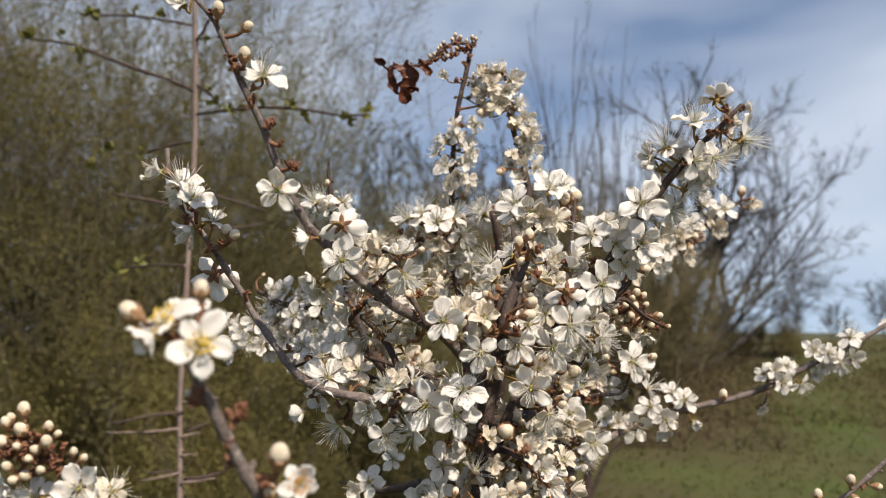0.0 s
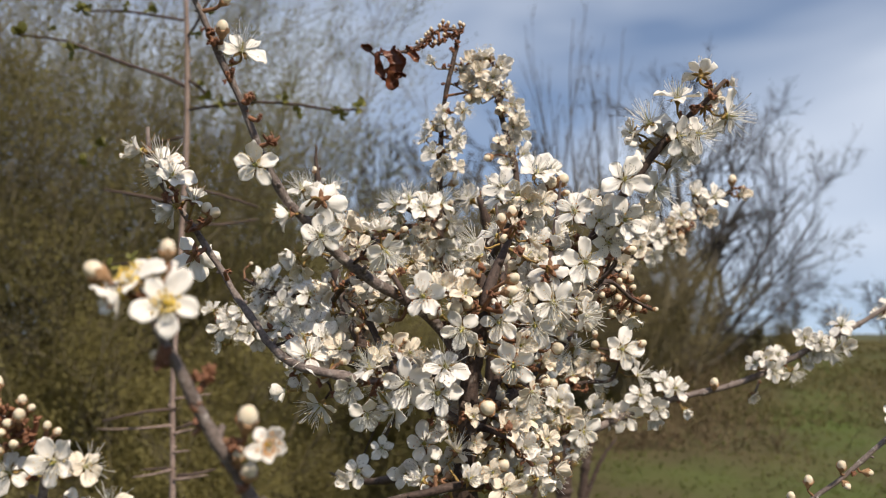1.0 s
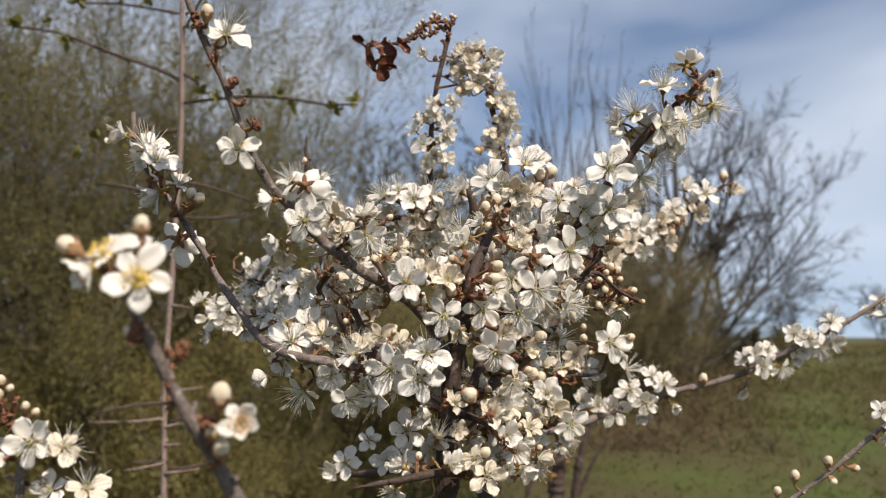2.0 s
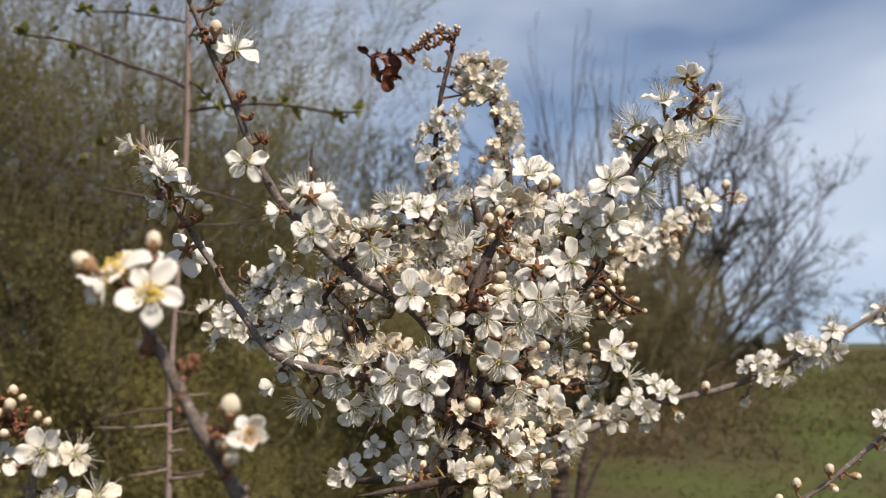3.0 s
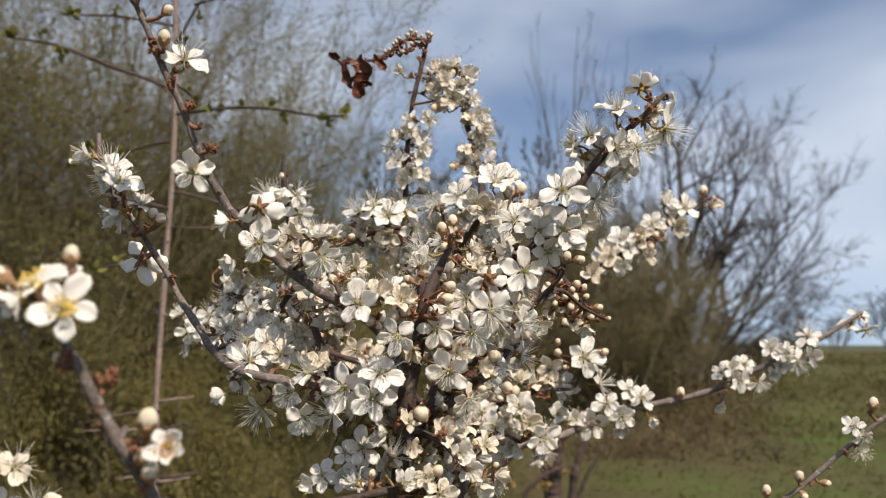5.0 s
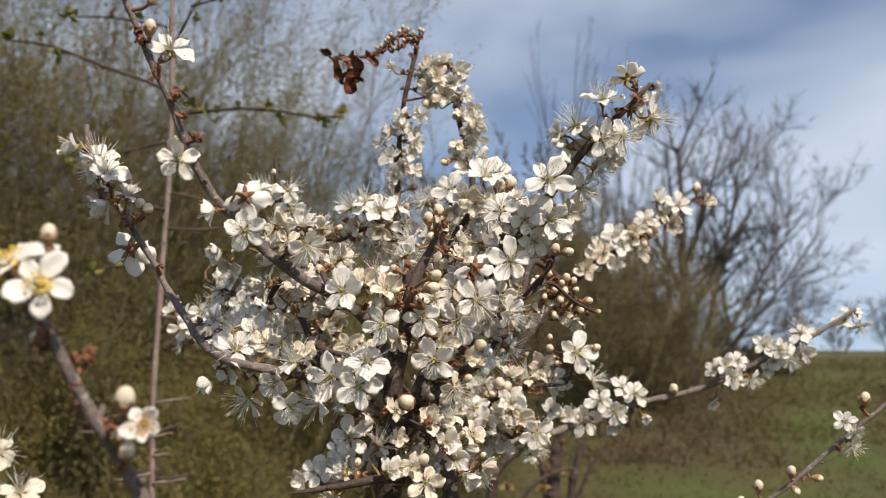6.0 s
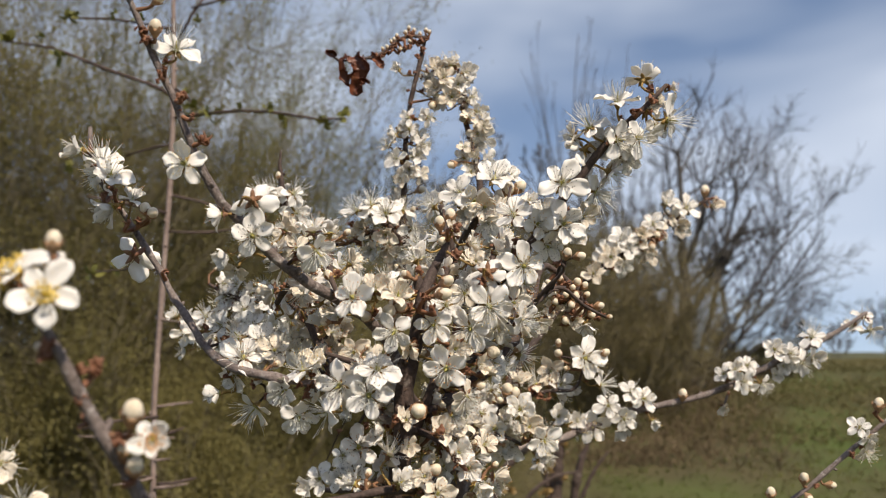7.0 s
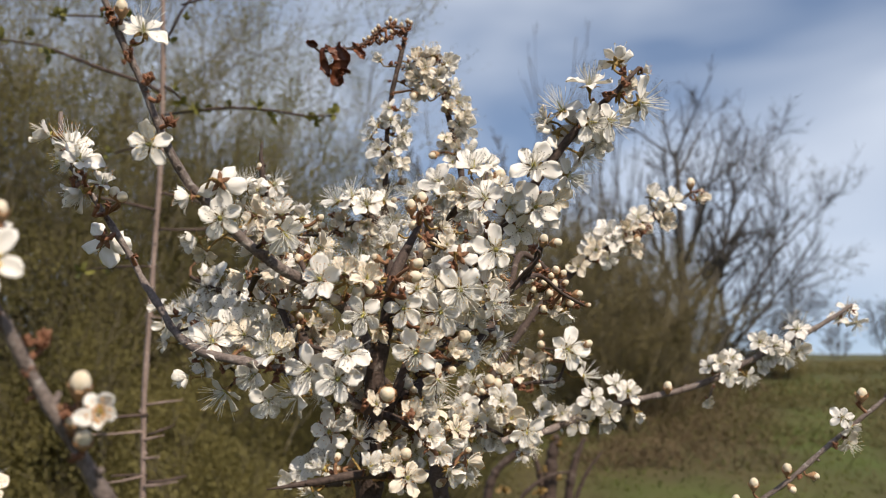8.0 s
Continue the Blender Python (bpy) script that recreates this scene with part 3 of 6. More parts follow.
for i, (px, py, hh) in enumerate([(-2.6, 46, 9.2), (-0.6, 45, 8.4), (2.3, 45, 9.6), (4.6, 47, 8.6), (7.2, 45, 6.6), (9.0, 46, 5.8), (21.5, 46, 3.0), (22.8, 47, 2.2), (19.4, 47, 2.2), (17.6, 48, 2.6)]):
    tree("far_tree", (px, py), 230 + i, [(0, 0, (0.02, 0, 1), hh, 0.015 * hh), (0.1, 0, (0.3, 0.1, 1), hh * 0.8, 0.008 * hh), (-0.1, 0, (-0.32, 0, 1), hh * 0.8, 0.008 * hh), (0, 0.1, (-0.1, 0.3, 1), hh * 0.9, 0.008 * hh)],
         dict(FAR, thin=0.0044 * hh), M_TREE, "bare grey tree in the wood beyond the meadow", "tree", group="trees beyond the meadow")
POLE = dict(levels=3, kids=(5, 3, 2), angle=(10, 26), ratio=(0.20, 0.34), up=0.06, wander=0.04, thin=0.0036)
POLE["from"] = 0.3
for i, (px, py, hh) in enumerate([(1.98, 13.5, 5.1), (1.62, 13.8, 4.2), (2.30, 14.0, 4.6), (2.75, 14.2, 4.1), (1.75, 14.4, 4.4), (2.12, 14.6, 4.8), (2.52, 14.8, 4.2), (2.0, 15.2, 4.3), (2.65, 15.4, 4.4), (1.45, 14.6, 3.6)]):
    tree("sapling", (px, py), 30 + i, [(0, 0, (0.03, 0, 1), hh, 0.021), (0.1, 0.05, (0.12, 0, 1), hh * 0.75, 0.013)], POLE, M_TREE,
         "slender bare sapling behind the thicket", "tree", group="saplings behind the thicket")
HEDGE = dict(levels=3, kids=(9, 5, 4), angle=(16, 46), ratio=(0.42, 0.7), up=0.045, wander=0.06, thin=0.0028)
HEDGE["from"] = 0.08
for i, (px, py, hh) in enumerate([(-2.9, 5.6, 4.9), (-2.25, 5.3, 4.3), (-1.6, 5.7, 2.6), (-2.6, 6.6, 5.2), (-2.05, 6.2, 3.5), (-1.25, 6.6, 2.5), (-0.6, 7.4, 2.0), (-3.5, 6.0, 4.8), (-1.8, 7.4, 2.7), (-0.95, 5.9, 1.7), (-0.3, 6.6, 1.5), (-2.1, 4.9, 1.9), (-1.3, 5.1, 1.5)]):
    r = random.Random(60 + i)
    stems = [(r.uniform(-0.4, 0.4), r.uniform(-0.3, 0.3), (r.uniform(-0.5, 0.5), r.uniform(-0.4, 0.3), 1), hh * r.uniform(0.35, 0.8), r.uniform(0.012, 0.022)) for _ in range(8)]
    tree("hedge_shrub", (px, py), 80 + i, stems, HEDGE, M_HEDGE_WOOD, "tangled olive-brown hedge shrub with sparse young leaves", "shrub",
         (M_HEDGE_LEAF, 8, 0.10, 0.0115), "hedge shrubs")
WISP = dict(levels=3, kids=(6, 4, 3), angle=(14, 36), ratio=(0.34, 0.6), up=0.05, wander=0.05, thin=0.0028)
WISP["from"] = 0.12
for i, (px, py, hh) in enumerate([(-1.75, 6.6, 4.2), (-1.3, 7.4, 3.7), (-2.3, 6.9, 4.6), (-2.05, 7.6, 4.3), (-1.55, 7.0, 3.5), (-2.7, 7.4, 4.9)]):
    r = random.Random(90 + i)
    stems = [(r.uniform(-0.3, 0.3), r.uniform(-0.3, 0.3), (r.uniform(-0.1, 0.6), r.uniform(-0.3, 0.3), 1), hh * r.uniform(0.5, 0.85), r.uniform(0.010, 0.015)) for _ in range(3)]
    tree("hedge_shrub", (px, py), 130 + i, stems, WISP, M_HEDGE_WOOD, "tall loose olive-brown hedge shrub with airy twigs and young leaves", "shrub",
         (M_FROND_LEAF, 8, 0.06, 0.0110), "hedge shrubs")
THICKET = dict(levels=3, kids=(9, 6, 3), angle=(20, 60), ratio=(0.42, 0.7), up=0.04, wander=0.05, thin=0.004)
THICKET["from"] = 0.08
for i, (px, py, hh) in enumerate([(-0.2, 9.0, 2.2), (0.55, 9.4, 2.5), (1.2, 9.8, 2.5), (1.85, 10.2, 2.5), (2.3, 11.0, 2.2), (2.08, 10.7, 2.3), (2.6, 11.5, 1.7), (3.5, 13.9, 1.15), (0.0, 10.6, 2.7), (0.7, 11.2, 2.7), (1.5, 11.6, 2.5), (4.3, 13.2, 0.7), (-0.9, 10.0, 2.3), (-0.4, 11.2, 2.3), (0.3, 12.2, 2.5)]):
    r = random.Random(160 + i)
    stems = [(r.uniform(-0.45, 0.45), r.uniform(-0.3, 0.3), (r.uniform(-0.6, 0.6), r.uniform(-0.4, 0.3), 1), hh * r.uniform(0.35, 0.75), r.uniform(0.012, 0.02)) for _ in range(7)]
    tree("thicket_shrub", (px, py), 180 + i, stems, THICKET, M_HEDGE_WOOD, "low brown thicket shrub with dry leaves", "shrub",
         (M_SCRUB_LEAF, 3, 0.075, 0.0125), "thicket shrubs")



def build_brush():
    """Dry bramble and tall withered stalks scattered over the bank."""
    rng = random.Random(77)
    verts, faces = [], []
    for _ in range(8000):
        y = rng.uniform(8.5, 16.0)
        x = rng.uniform(0.08, 0.62) * y
        dense = noise.noise(Vector((x * 0.7, y * 0.5, 3.3)))
        want = math.exp(-((x / y - 0.22) / 0.085) ** 2)
        if dense < -0.05 + 0.25 * rng.random() - 0.3 * want or rng.random() > 0.9 * want:
            continue
        p = Vector((x, y, rise(x, y) - 0.02))
        d = Vector((rng.uniform(-0.8, 0.8), rng.uniform(-0.6, 0.6), 1)).normalized()
        h = rng.uniform(0.12, 0.42) * (0.7 + dense)
        rows = []
        for i in range(5):
            rows.append((*p, 0.006 * (1 - 0.18 * i)))
            d = (d + Vector((rng.gauss(0, 0.12), rng.gauss(0, 0.12), -0.14))).normalized()
            p = p + d * h / 4
        tube(rows, 3, verts, faces)
        for r in rows[1:]:
            for _ in range(2):
                c = Vector(r[:3]) + Vector((rng.gauss(0, 0.03), rng.gauss(0, 0.03), rng.gauss(0, 0.03)))
                a = Vector((rng.uniform(-1, 1), rng.uniform(-1, 1), rng.uniform(-1, 1))).normalized() * 0.014
                b = a.orthogonal() * 0.5
                k = len(verts)
                verts += [c - a, c + b, c + a, c - b]
                faces.append((k, k + 1, k + 2, k + 3))
    ob = new("bramble", mesh_from("bramble", verts, faces, [M_BRUSH], smooth=False))
    tagged(ob, "dry brown bramble and withered stalks on the bank", "bramble", kind="stuff")


build_brush()

# ---- blackthorns ----
front = thing("blackthorn_shrub", (0.03, 0.34, 0), "blackthorn shrub in full white blossom on grey-brown knotty branches", "shrub")
back = thing("blackthorn_shrub", (0.08, 0.55, 0), "blackthorn shrub with upright flowering stems and a withered leaf", "shrub")
near = thing("blackthorn_sapling", (0.0, 0.24, 0), "young blackthorn stems with plump cream buds and opening flowers", "shrub")
side = thing("blackthorn_sapling", (0.11, 0.49, 0), "thin arching blackthorn stem with few buds and small flowers", "shrub")
bush = thing("thorn_bush", (0.2, 1.6, 0), "low dark thorn bush with bare stems and a few dry leaves", "shrub")
haw = thing("hawthorn_sapling", (-0.25, 0.97, 0), "upright leafless hawthorn stem with side twigs and small green leaf buds", "shrub")

limb(front, "branch", [(-0.0724, 0.2674, 1.4470, 0.00061), (-0.0658, 0.2681, 1.4392, 0.00077), (-0.0620, 0.2699, 1.4306, 0.00095), (-0.0573, 0.2720, 1.4194, 0.00106), (-0.0526, 0.2738, 1.4098, 0.00107), (-0.0495, 0.2756, 1.4009, 0.00113), (-0.0448, 0.2787, 1.3897, 0.00119), (-0.0401, 0.2815, 1.3816, 0.00131), (-0.0336, 0.2841, 1.3750, 0.00144), (-0.0254, 0.2881, 1.3660, 0.00151), (-0.0153, 0.2930, 1.3584, 0.00165), (-0.0051, 0.3049, 1.3525, 0.00165), (0.0051, 0.3172, 1.3437, 0.00171), (0.0122, 0.3215, 1.3308, 0.00180)])
limb(front, "branch", [(-0.0926, 0.3150, 1.4115, 0.00070), (-0.0904, 0.3130, 1.3983, 0.00080), (-0.0833, 0.3120, 1.3877, 0.00085), (-0.0773, 0.3110, 1.3799, 0.00090), (-0.0712, 0.3110, 1.3707, 0.00095), (-0.0657, 0.3100, 1.3630, 0.00100), (-0.0598, 0.3060, 1.3542, 0.00105), (-0.0535, 0.3020, 1.3466, 0.00110), (-0.0471, 0.2970, 1.3388, 0.00113), (-0.0402, 0.2940, 1.3339, 0.00116), (-0.0247, 0.2908, 1.3301, 0.00120), (-0.0145, 0.2940, 1.3281, 0.00122), (-0.0025, 0.3004, 1.3242, 0.00130), (0.0118, 0.3043, 1.3141, 0.00148)])
limb(front, "trunk", [(0.0172, 0.2985, 1.3610, 0.00140), (0.0193, 0.2980, 1.3514, 0.00223), (0.0169, 0.2979, 1.3409, 0.00251), (0.0137, 0.2992, 1.3269, 0.00281), (0.0131, 0.3014, 1.3127, 0.00312), (0.0121, 0.3038, 1.2967, 0.00342), (0.0140, 0.3100, 1.1000, 0.00550), (0.0300, 0.3300, 0.6000, 0.00700), (0.0300, 0.3400, -0.0300, 0.01000)], M_BARK_DARK)
limb(front, "branch", [(0.0955, 0.2988, 1.4226, 0.00055), (0.0888, 0.2994, 1.4154, 0.00088), (0.0816, 0.3000, 1.4091, 0.00109), (0.0743, 0.3007, 1.4010, 0.00131), (0.0664, 0.3026, 1.3912, 0.00132), (0.0599, 0.3044, 1.3819, 0.00132), (0.0548, 0.3050, 1.3750, 0.00132), (0.0466, 0.3059, 1.3642, 0.00138), (0.0393, 0.3066, 1.3560, 0.00148), (0.0319, 0.3067, 1.3442, 0.00153), (0.0236, 0.3059, 1.3299, 0.00153), (0.0171, 0.3043, 1.3141, 0.00151)], M_BARK_DARK)
limb(front, "branch", [(0.0283, 0.3020, 1.3781, 0.00070), (0.0265, 0.3000, 1.3723, 0.00100), (0.0239, 0.2980, 1.3667, 0.00120), (0.0206, 0.2940, 1.3592, 0.00140), (0.0178, 0.2900, 1.3503, 0.00170)], M_BARK_DARK)
limb(back, "branch", [(0.0532, 0.4140, 1.4062, 0.00080), (0.0470, 0.4160, 1.4019, 0.00100), (0.0388, 0.4200, 1.3946, 0.00130), (0.0299, 0.4380, 1.3804, 0.00160), (0.0208, 0.4620, 1.3597, 0.00200), (0.0182, 0.4800, 1.3372, 0.00240)], M_BARK_DARK)
limb(front, "branch", [(0.0895, 0.3863, 1.3523, 0.00058), (0.0809, 0.3829, 1.3564, 0.00067), (0.0716, 0.3753, 1.3629, 0.00084), (0.0591, 0.3608, 1.3560, 0.00108), (0.0430, 0.3368, 1.3437, 0.00117), (0.0265, 0.3082, 1.3262, 0.00152)], M_BARK_DARK)
limb(back, "branch", [(0.0979, 0.4934, 1.3326, 0.00066), (0.0901, 0.4916, 1.3183, 0.00078), (0.0827, 0.4906, 1.3184, 0.00091), (0.0713, 0.4918, 1.3166, 0.00117), (0.0571, 0.4952, 1.3120, 0.00144), (0.0400, 0.5014, 1.2984, 0.00199)], M_BARK_DARK)
limb(back, "branch", [(0.0638, 0.4819, 1.2921, 0.00076), (0.0550, 0.4785, 1.2966, 0.00101), (0.0441, 0.4815, 1.2963, 0.00140), (0.0345, 0.5074, 1.2875, 0.00214)], M_BARK_DARK)
limb(back, "branch", [(-0.0383, 0.4782, 1.3910, 0.00064), (-0.0240, 0.4782, 1.3910, 0.00103), (-0.0126, 0.4777, 1.3967, 0.00128), (0.0017, 0.4840, 1.3944, 0.00169)], M_BARK_DARK)
limb(back, "branch", [(-0.0407, 0.4778, 1.3385, 0.00076), (-0.0263, 0.4732, 1.3344, 0.00126), (-0.0096, 0.4787, 1.3286, 0.00178), (0.0134, 0.4953, 1.3105, 0.00236)], M_BARK_DARK)
limb(back, "branch", [(-0.0635, 0.5901, 1.2593, 0.00047), (-0.0497, 0.5906, 1.2545, 0.00155), (-0.0285, 0.5804, 1.2561, 0.00244), (-0.0079, 0.5597, 1.2633, 0.00265), (0.0173, 0.5292, 1.2681, 0.00278), (0.0318, 0.5141, 1.2674, 0.00324)], M_BARK_DARK)
limb(back, "branch", [(-0.0581, 0.4800, 1.4389, 0.00030), (-0.0585, 0.4800, 1.4323, 0.00100), (-0.0578, 0.4800, 1.4255, 0.00145), (-0.0567, 0.4800, 1.4166, 0.00165), (-0.0538, 0.4800, 1.4005, 0.00175), (-0.0502, 0.4800, 1.3829, 0.00180), (-0.0443, 0.4800, 1.3597, 0.00210), (-0.0337, 0.4800, 1.3368, 0.00250), (-0.0104, 0.4800, 1.3142, 0.00300)], M_BARK_DARK)
limb(back, "branch", [(-0.0988, 0.5050, 1.3722, 0.00081), (-0.0883, 0.5055, 1.3662, 0.00122), (-0.0726, 0.5008, 1.3631, 0.00147), (-0.0542, 0.4963, 1.3571, 0.00172), (-0.0303, 0.4928, 1.3396, 0.00210), (-0.0070, 0.4946, 1.3193, 0.00262), (0.0194, 0.5014, 1.2984, 0.00318)], M_BARK_DARK)
limb(front, "branch", [(-0.0327, 0.3359, 1.3546, 0.00100), (-0.0278, 0.3254, 1.3593, 0.00114), (-0.0219, 0.3102, 1.3607, 0.00093), (-0.0150, 0.2999, 1.3639, 0.00075)], M_BARK_DARK)
limb(front, "branch", [(-0.0283, 0.3308, 1.3555, 0.00082), (-0.0198, 0.3214, 1.3477, 0.00112), (-0.0118, 0.3127, 1.3331, 0.00124), (0.0029, 0.3038, 1.3194, 0.00150)], M_BARK_DARK)
limb(front, "branch", [(0.0371, 0.3159, 1.2964, 0.00070), (0.0301, 0.3100, 1.3063, 0.00091), (0.0216, 0.3044, 1.3123, 0.00120), (0.0138, 0.3012, 1.3145, 0.00148)], M_BARK_DARK)
limb(front, "branch", [(-0.0184, 0.3289, 1.3766, 0.00049), (-0.0131, 0.3194, 1.3705, 0.00072), (-0.0096, 0.3002, 1.3603, 0.00075), (-0.0041, 0.2870, 1.3514, 0.00086)], M_BARK_DARK)
limb(back, "branch", [(-0.1146, 0.5171, 1.3482, 0.00069), (-0.1013, 0.5123, 1.3458, 0.00096), (-0.0793, 0.5077, 1.3417, 0.00135), (-0.0547, 0.5034, 1.3334, 0.00161), (-0.0247, 0.4996, 1.3189, 0.00212), (0.0047, 0.5011, 1.3013, 0.00265)], M_BARK_DARK)
limb(front, "branch", [(-0.0154, 0.2813, 1.2944, 0.00013), (-0.0081, 0.2832, 1.2953, 0.00081), (-0.0004, 0.2861, 1.2962, 0.00116), (0.0073, 0.2901, 1.2972, 0.00138), (0.0168, 0.2961, 1.2973, 0.00156)], M_BARK_DARK)
limb(front, "branch", [(0.0250, 0.3459, 1.3892, 0.00043), (0.0260, 0.3407, 1.3800, 0.00077), (0.0267, 0.3248, 1.3670, 0.00097), (0.0226, 0.3027, 1.3550, 0.00106)], M_BARK_DARK)
limb(front, "branch", [(0.0504, 0.3590, 1.4000, 0.00045), (0.0468, 0.3433, 1.3844, 0.00078), (0.0423, 0.3244, 1.3708, 0.00097), (0.0389, 0.3036, 1.3559, 0.00106)], M_BARK_DARK)
limb(front, "branch", [(0.0919, 0.3940, 1.3522, 0.00050), (0.0867, 0.3940, 1.3543, 0.00090), (0.0818, 0.3930, 1.3594, 0.00100), (0.0749, 0.3910, 1.3674, 0.00100), (0.0674, 0.3880, 1.3724, 0.00110), (0.0595, 0.3700, 1.3578, 0.00130), (0.0499, 0.3500, 1.3403, 0.00160), (0.0318, 0.3200, 1.3256, 0.00190), (0.0202, 0.3050, 1.3193, 0.00200)], M_BARK_DARK)
limb(back, "trunk", [(0.0152, 0.4789, 1.4987, 0.00081), (0.0122, 0.4781, 1.4842, 0.00105), (0.0075, 0.4779, 1.4635, 0.00118), (0.0055, 0.4794, 1.4462, 0.00133), (0.0046, 0.4817, 1.4203, 0.00150), (0.0046, 0.4860, 1.3946, 0.00178), (0.0111, 0.4913, 1.3570, 0.00236), (0.0253, 0.5004, 1.3101, 0.00344), (0.0330, 0.5096, 1.2623, 0.00428), (0.0500, 0.5200, 1.0000, 0.00600), (0.0700, 0.5400, 0.5000, 0.00800), (0.0800, 0.5500, -0.0300, 0.01100)], M_BARK_DARK)
limb(back, "branch", [(0.0152, 0.4790, 1.4975, 0.00105), (0.0076, 0.4779, 1.4984, 0.00092), (0.0003, 0.4772, 1.4952, 0.00091), (-0.0055, 0.4757, 1.4894, 0.00091), (-0.0126, 0.4730, 1.4851, 0.00078), (-0.0205, 0.4681, 1.4834, 0.00064), (-0.0279, 0.4644, 1.4809, 0.00051), (-0.0315, 0.4631, 1.4840, 0.00038)], M_BARK_DARK)
limb(back, "branch", [(0.0316, 0.4773, 1.4816, 0.00078), (0.0335, 0.4779, 1.4635, 0.00097), (0.0369, 0.4782, 1.4489, 0.00127), (0.0404, 0.4764, 1.4354, 0.00146), (0.0429, 0.4738, 1.4191, 0.00163), (0.0398, 0.4728, 1.3962, 0.00181), (0.0344, 0.4782, 1.3682, 0.00211), (0.0306, 0.4883, 1.3339, 0.00253), (0.0283, 0.5014, 1.2984, 0.00278)], M_BARK_DARK)
limb(back, "branch", [(-0.0140, 0.4769, 1.4066, 0.00116), (-0.0040, 0.4794, 1.4012, 0.00155), (0.0046, 0.4852, 1.3916, 0.00182)], M_BARK_DARK)
limb(back, "branch", [(0.0233, 0.4517, 1.4077, 0.00146), (0.0262, 0.4556, 1.3972, 0.00221), (0.0292, 0.4620, 1.3813, 0.00248), (0.0305, 0.4762, 1.3568, 0.00280)], M_BARK_DARK)
limb(back, "branch", [(0.1899, 0.5950, 1.4336, 0.00096), (0.1764, 0.5937, 1.4251, 0.00160), (0.1606, 0.5886, 1.4149, 0.00206), (0.1413, 0.5827, 1.4020, 0.00235), (0.1218, 0.5738, 1.3892, 0.00215), (0.0995, 0.5654, 1.3701, 0.00197), (0.0739, 0.5531, 1.3383, 0.00191), (0.0487, 0.5318, 1.2953, 0.00211), (0.0363, 0.5144, 1.2645, 0.00270)], M_BARK_DARK)
limb(back, "branch", [(0.2728, 0.5631, 1.3617, 0.00090), (0.2585, 0.5619, 1.3527, 0.00135), (0.2393, 0.5608, 1.3424, 0.00179), (0.2202, 0.5596, 1.3336, 0.00179), (0.2037, 0.5603, 1.3253, 0.00179), (0.1868, 0.5600, 1.3171, 0.00163), (0.1700, 0.5595, 1.3116, 0.00178), (0.1533, 0.5588, 1.3081, 0.00178), (0.1333, 0.5582, 1.3036, 0.00192), (0.1095, 0.5549, 1.2955, 0.00191), (0.0903, 0.5474, 1.2886, 0.00188), (0.0674, 0.5327, 1.2853, 0.00197), (0.0443, 0.5182, 1.2781, 0.00205), (0.0330, 0.5096, 1.2623, 0.00241)])
limb(back, "branch", [(0.1901, 0.5601, 1.3155, 0.00074), (0.1878, 0.5618, 1.3079, 0.00060)])
limb(near, "trunk", [(-0.0477, 0.1728, 1.3478, 0.00056), (-0.0452, 0.1743, 1.3421, 0.00080), (-0.0426, 0.1758, 1.3369, 0.00097), (-0.0404, 0.1783, 1.3310, 0.00114), (-0.0380, 0.1808, 1.3255, 0.00124), (-0.0350, 0.1823, 1.3203, 0.00133), (-0.0316, 0.1849, 1.3133, 0.00143), (-0.0267, 0.1888, 1.3029, 0.00154), (-0.0150, 0.2100, 1.0000, 0.00250), (0.0000, 0.2300, 0.5000, 0.00400), (0.0000, 0.2400, -0.0300, 0.00600)])
limb(near, "trunk", [(-0.1091, 0.2431, 1.3256, 0.00039), (-0.1029, 0.2424, 1.3214, 0.00055), (-0.0968, 0.2418, 1.3166, 0.00083), (-0.0933, 0.2412, 1.3118, 0.00093), (-0.0940, 0.2431, 1.3018, 0.00110), (-0.0700, 0.2500, 1.1000, 0.00250), (-0.0300, 0.2500, 0.6000, 0.00400), (0.0000, 0.2420, 0.1000, 0.00500)])
limb(side, "trunk", [(0.2549, 0.4668, 1.3211, 0.00091), (0.2467, 0.4688, 1.3124, 0.00099), (0.2288, 0.4714, 1.2971, 0.00106), (0.2129, 0.4739, 1.2829, 0.00114), (0.2025, 0.4760, 1.2730, 0.00114), (0.1854, 0.4794, 1.2598, 0.00130), (0.1631, 0.4851, 1.2345, 0.00139), (0.1000, 0.4700, 1.0500, 0.00217), (0.1100, 0.4800, 0.5000, 0.00310), (0.1100, 0.4900, -0.0300, 0.00434)])
limb(bush, "trunk", [(0.2250, 1.6321, 1.1950, 0.00428), (0.2184, 1.6352, 1.1665, 0.00856), (0.2148, 1.6403, 1.1192, 0.01113), (0.2113, 1.6475, 1.0530, 0.01285), (0.2000, 1.6000, 0.6000, 0.01300), (0.2000, 1.6000, -0.0300, 0.01700)], M_BARK_DARK)
limb(bush, "branch", [(0.2726, 1.6327, 1.1904, 0.00214), (0.2584, 1.6362, 1.1573, 0.00514), (0.2491, 1.6403, 1.1194, 0.00685), (0.2399, 1.6485, 1.0436, 0.00771), (0.2212, 1.6567, 0.9679, 0.00856)], M_BARK_DARK)
limb(bush, "branch", [(0.1679, 1.6321, 1.1947, 0.00214), (0.1842, 1.6352, 1.1664, 0.00385), (0.1967, 1.6393, 1.1286, 0.00514), (0.2036, 1.6454, 1.0719, 0.00600)], M_BARK_DARK)
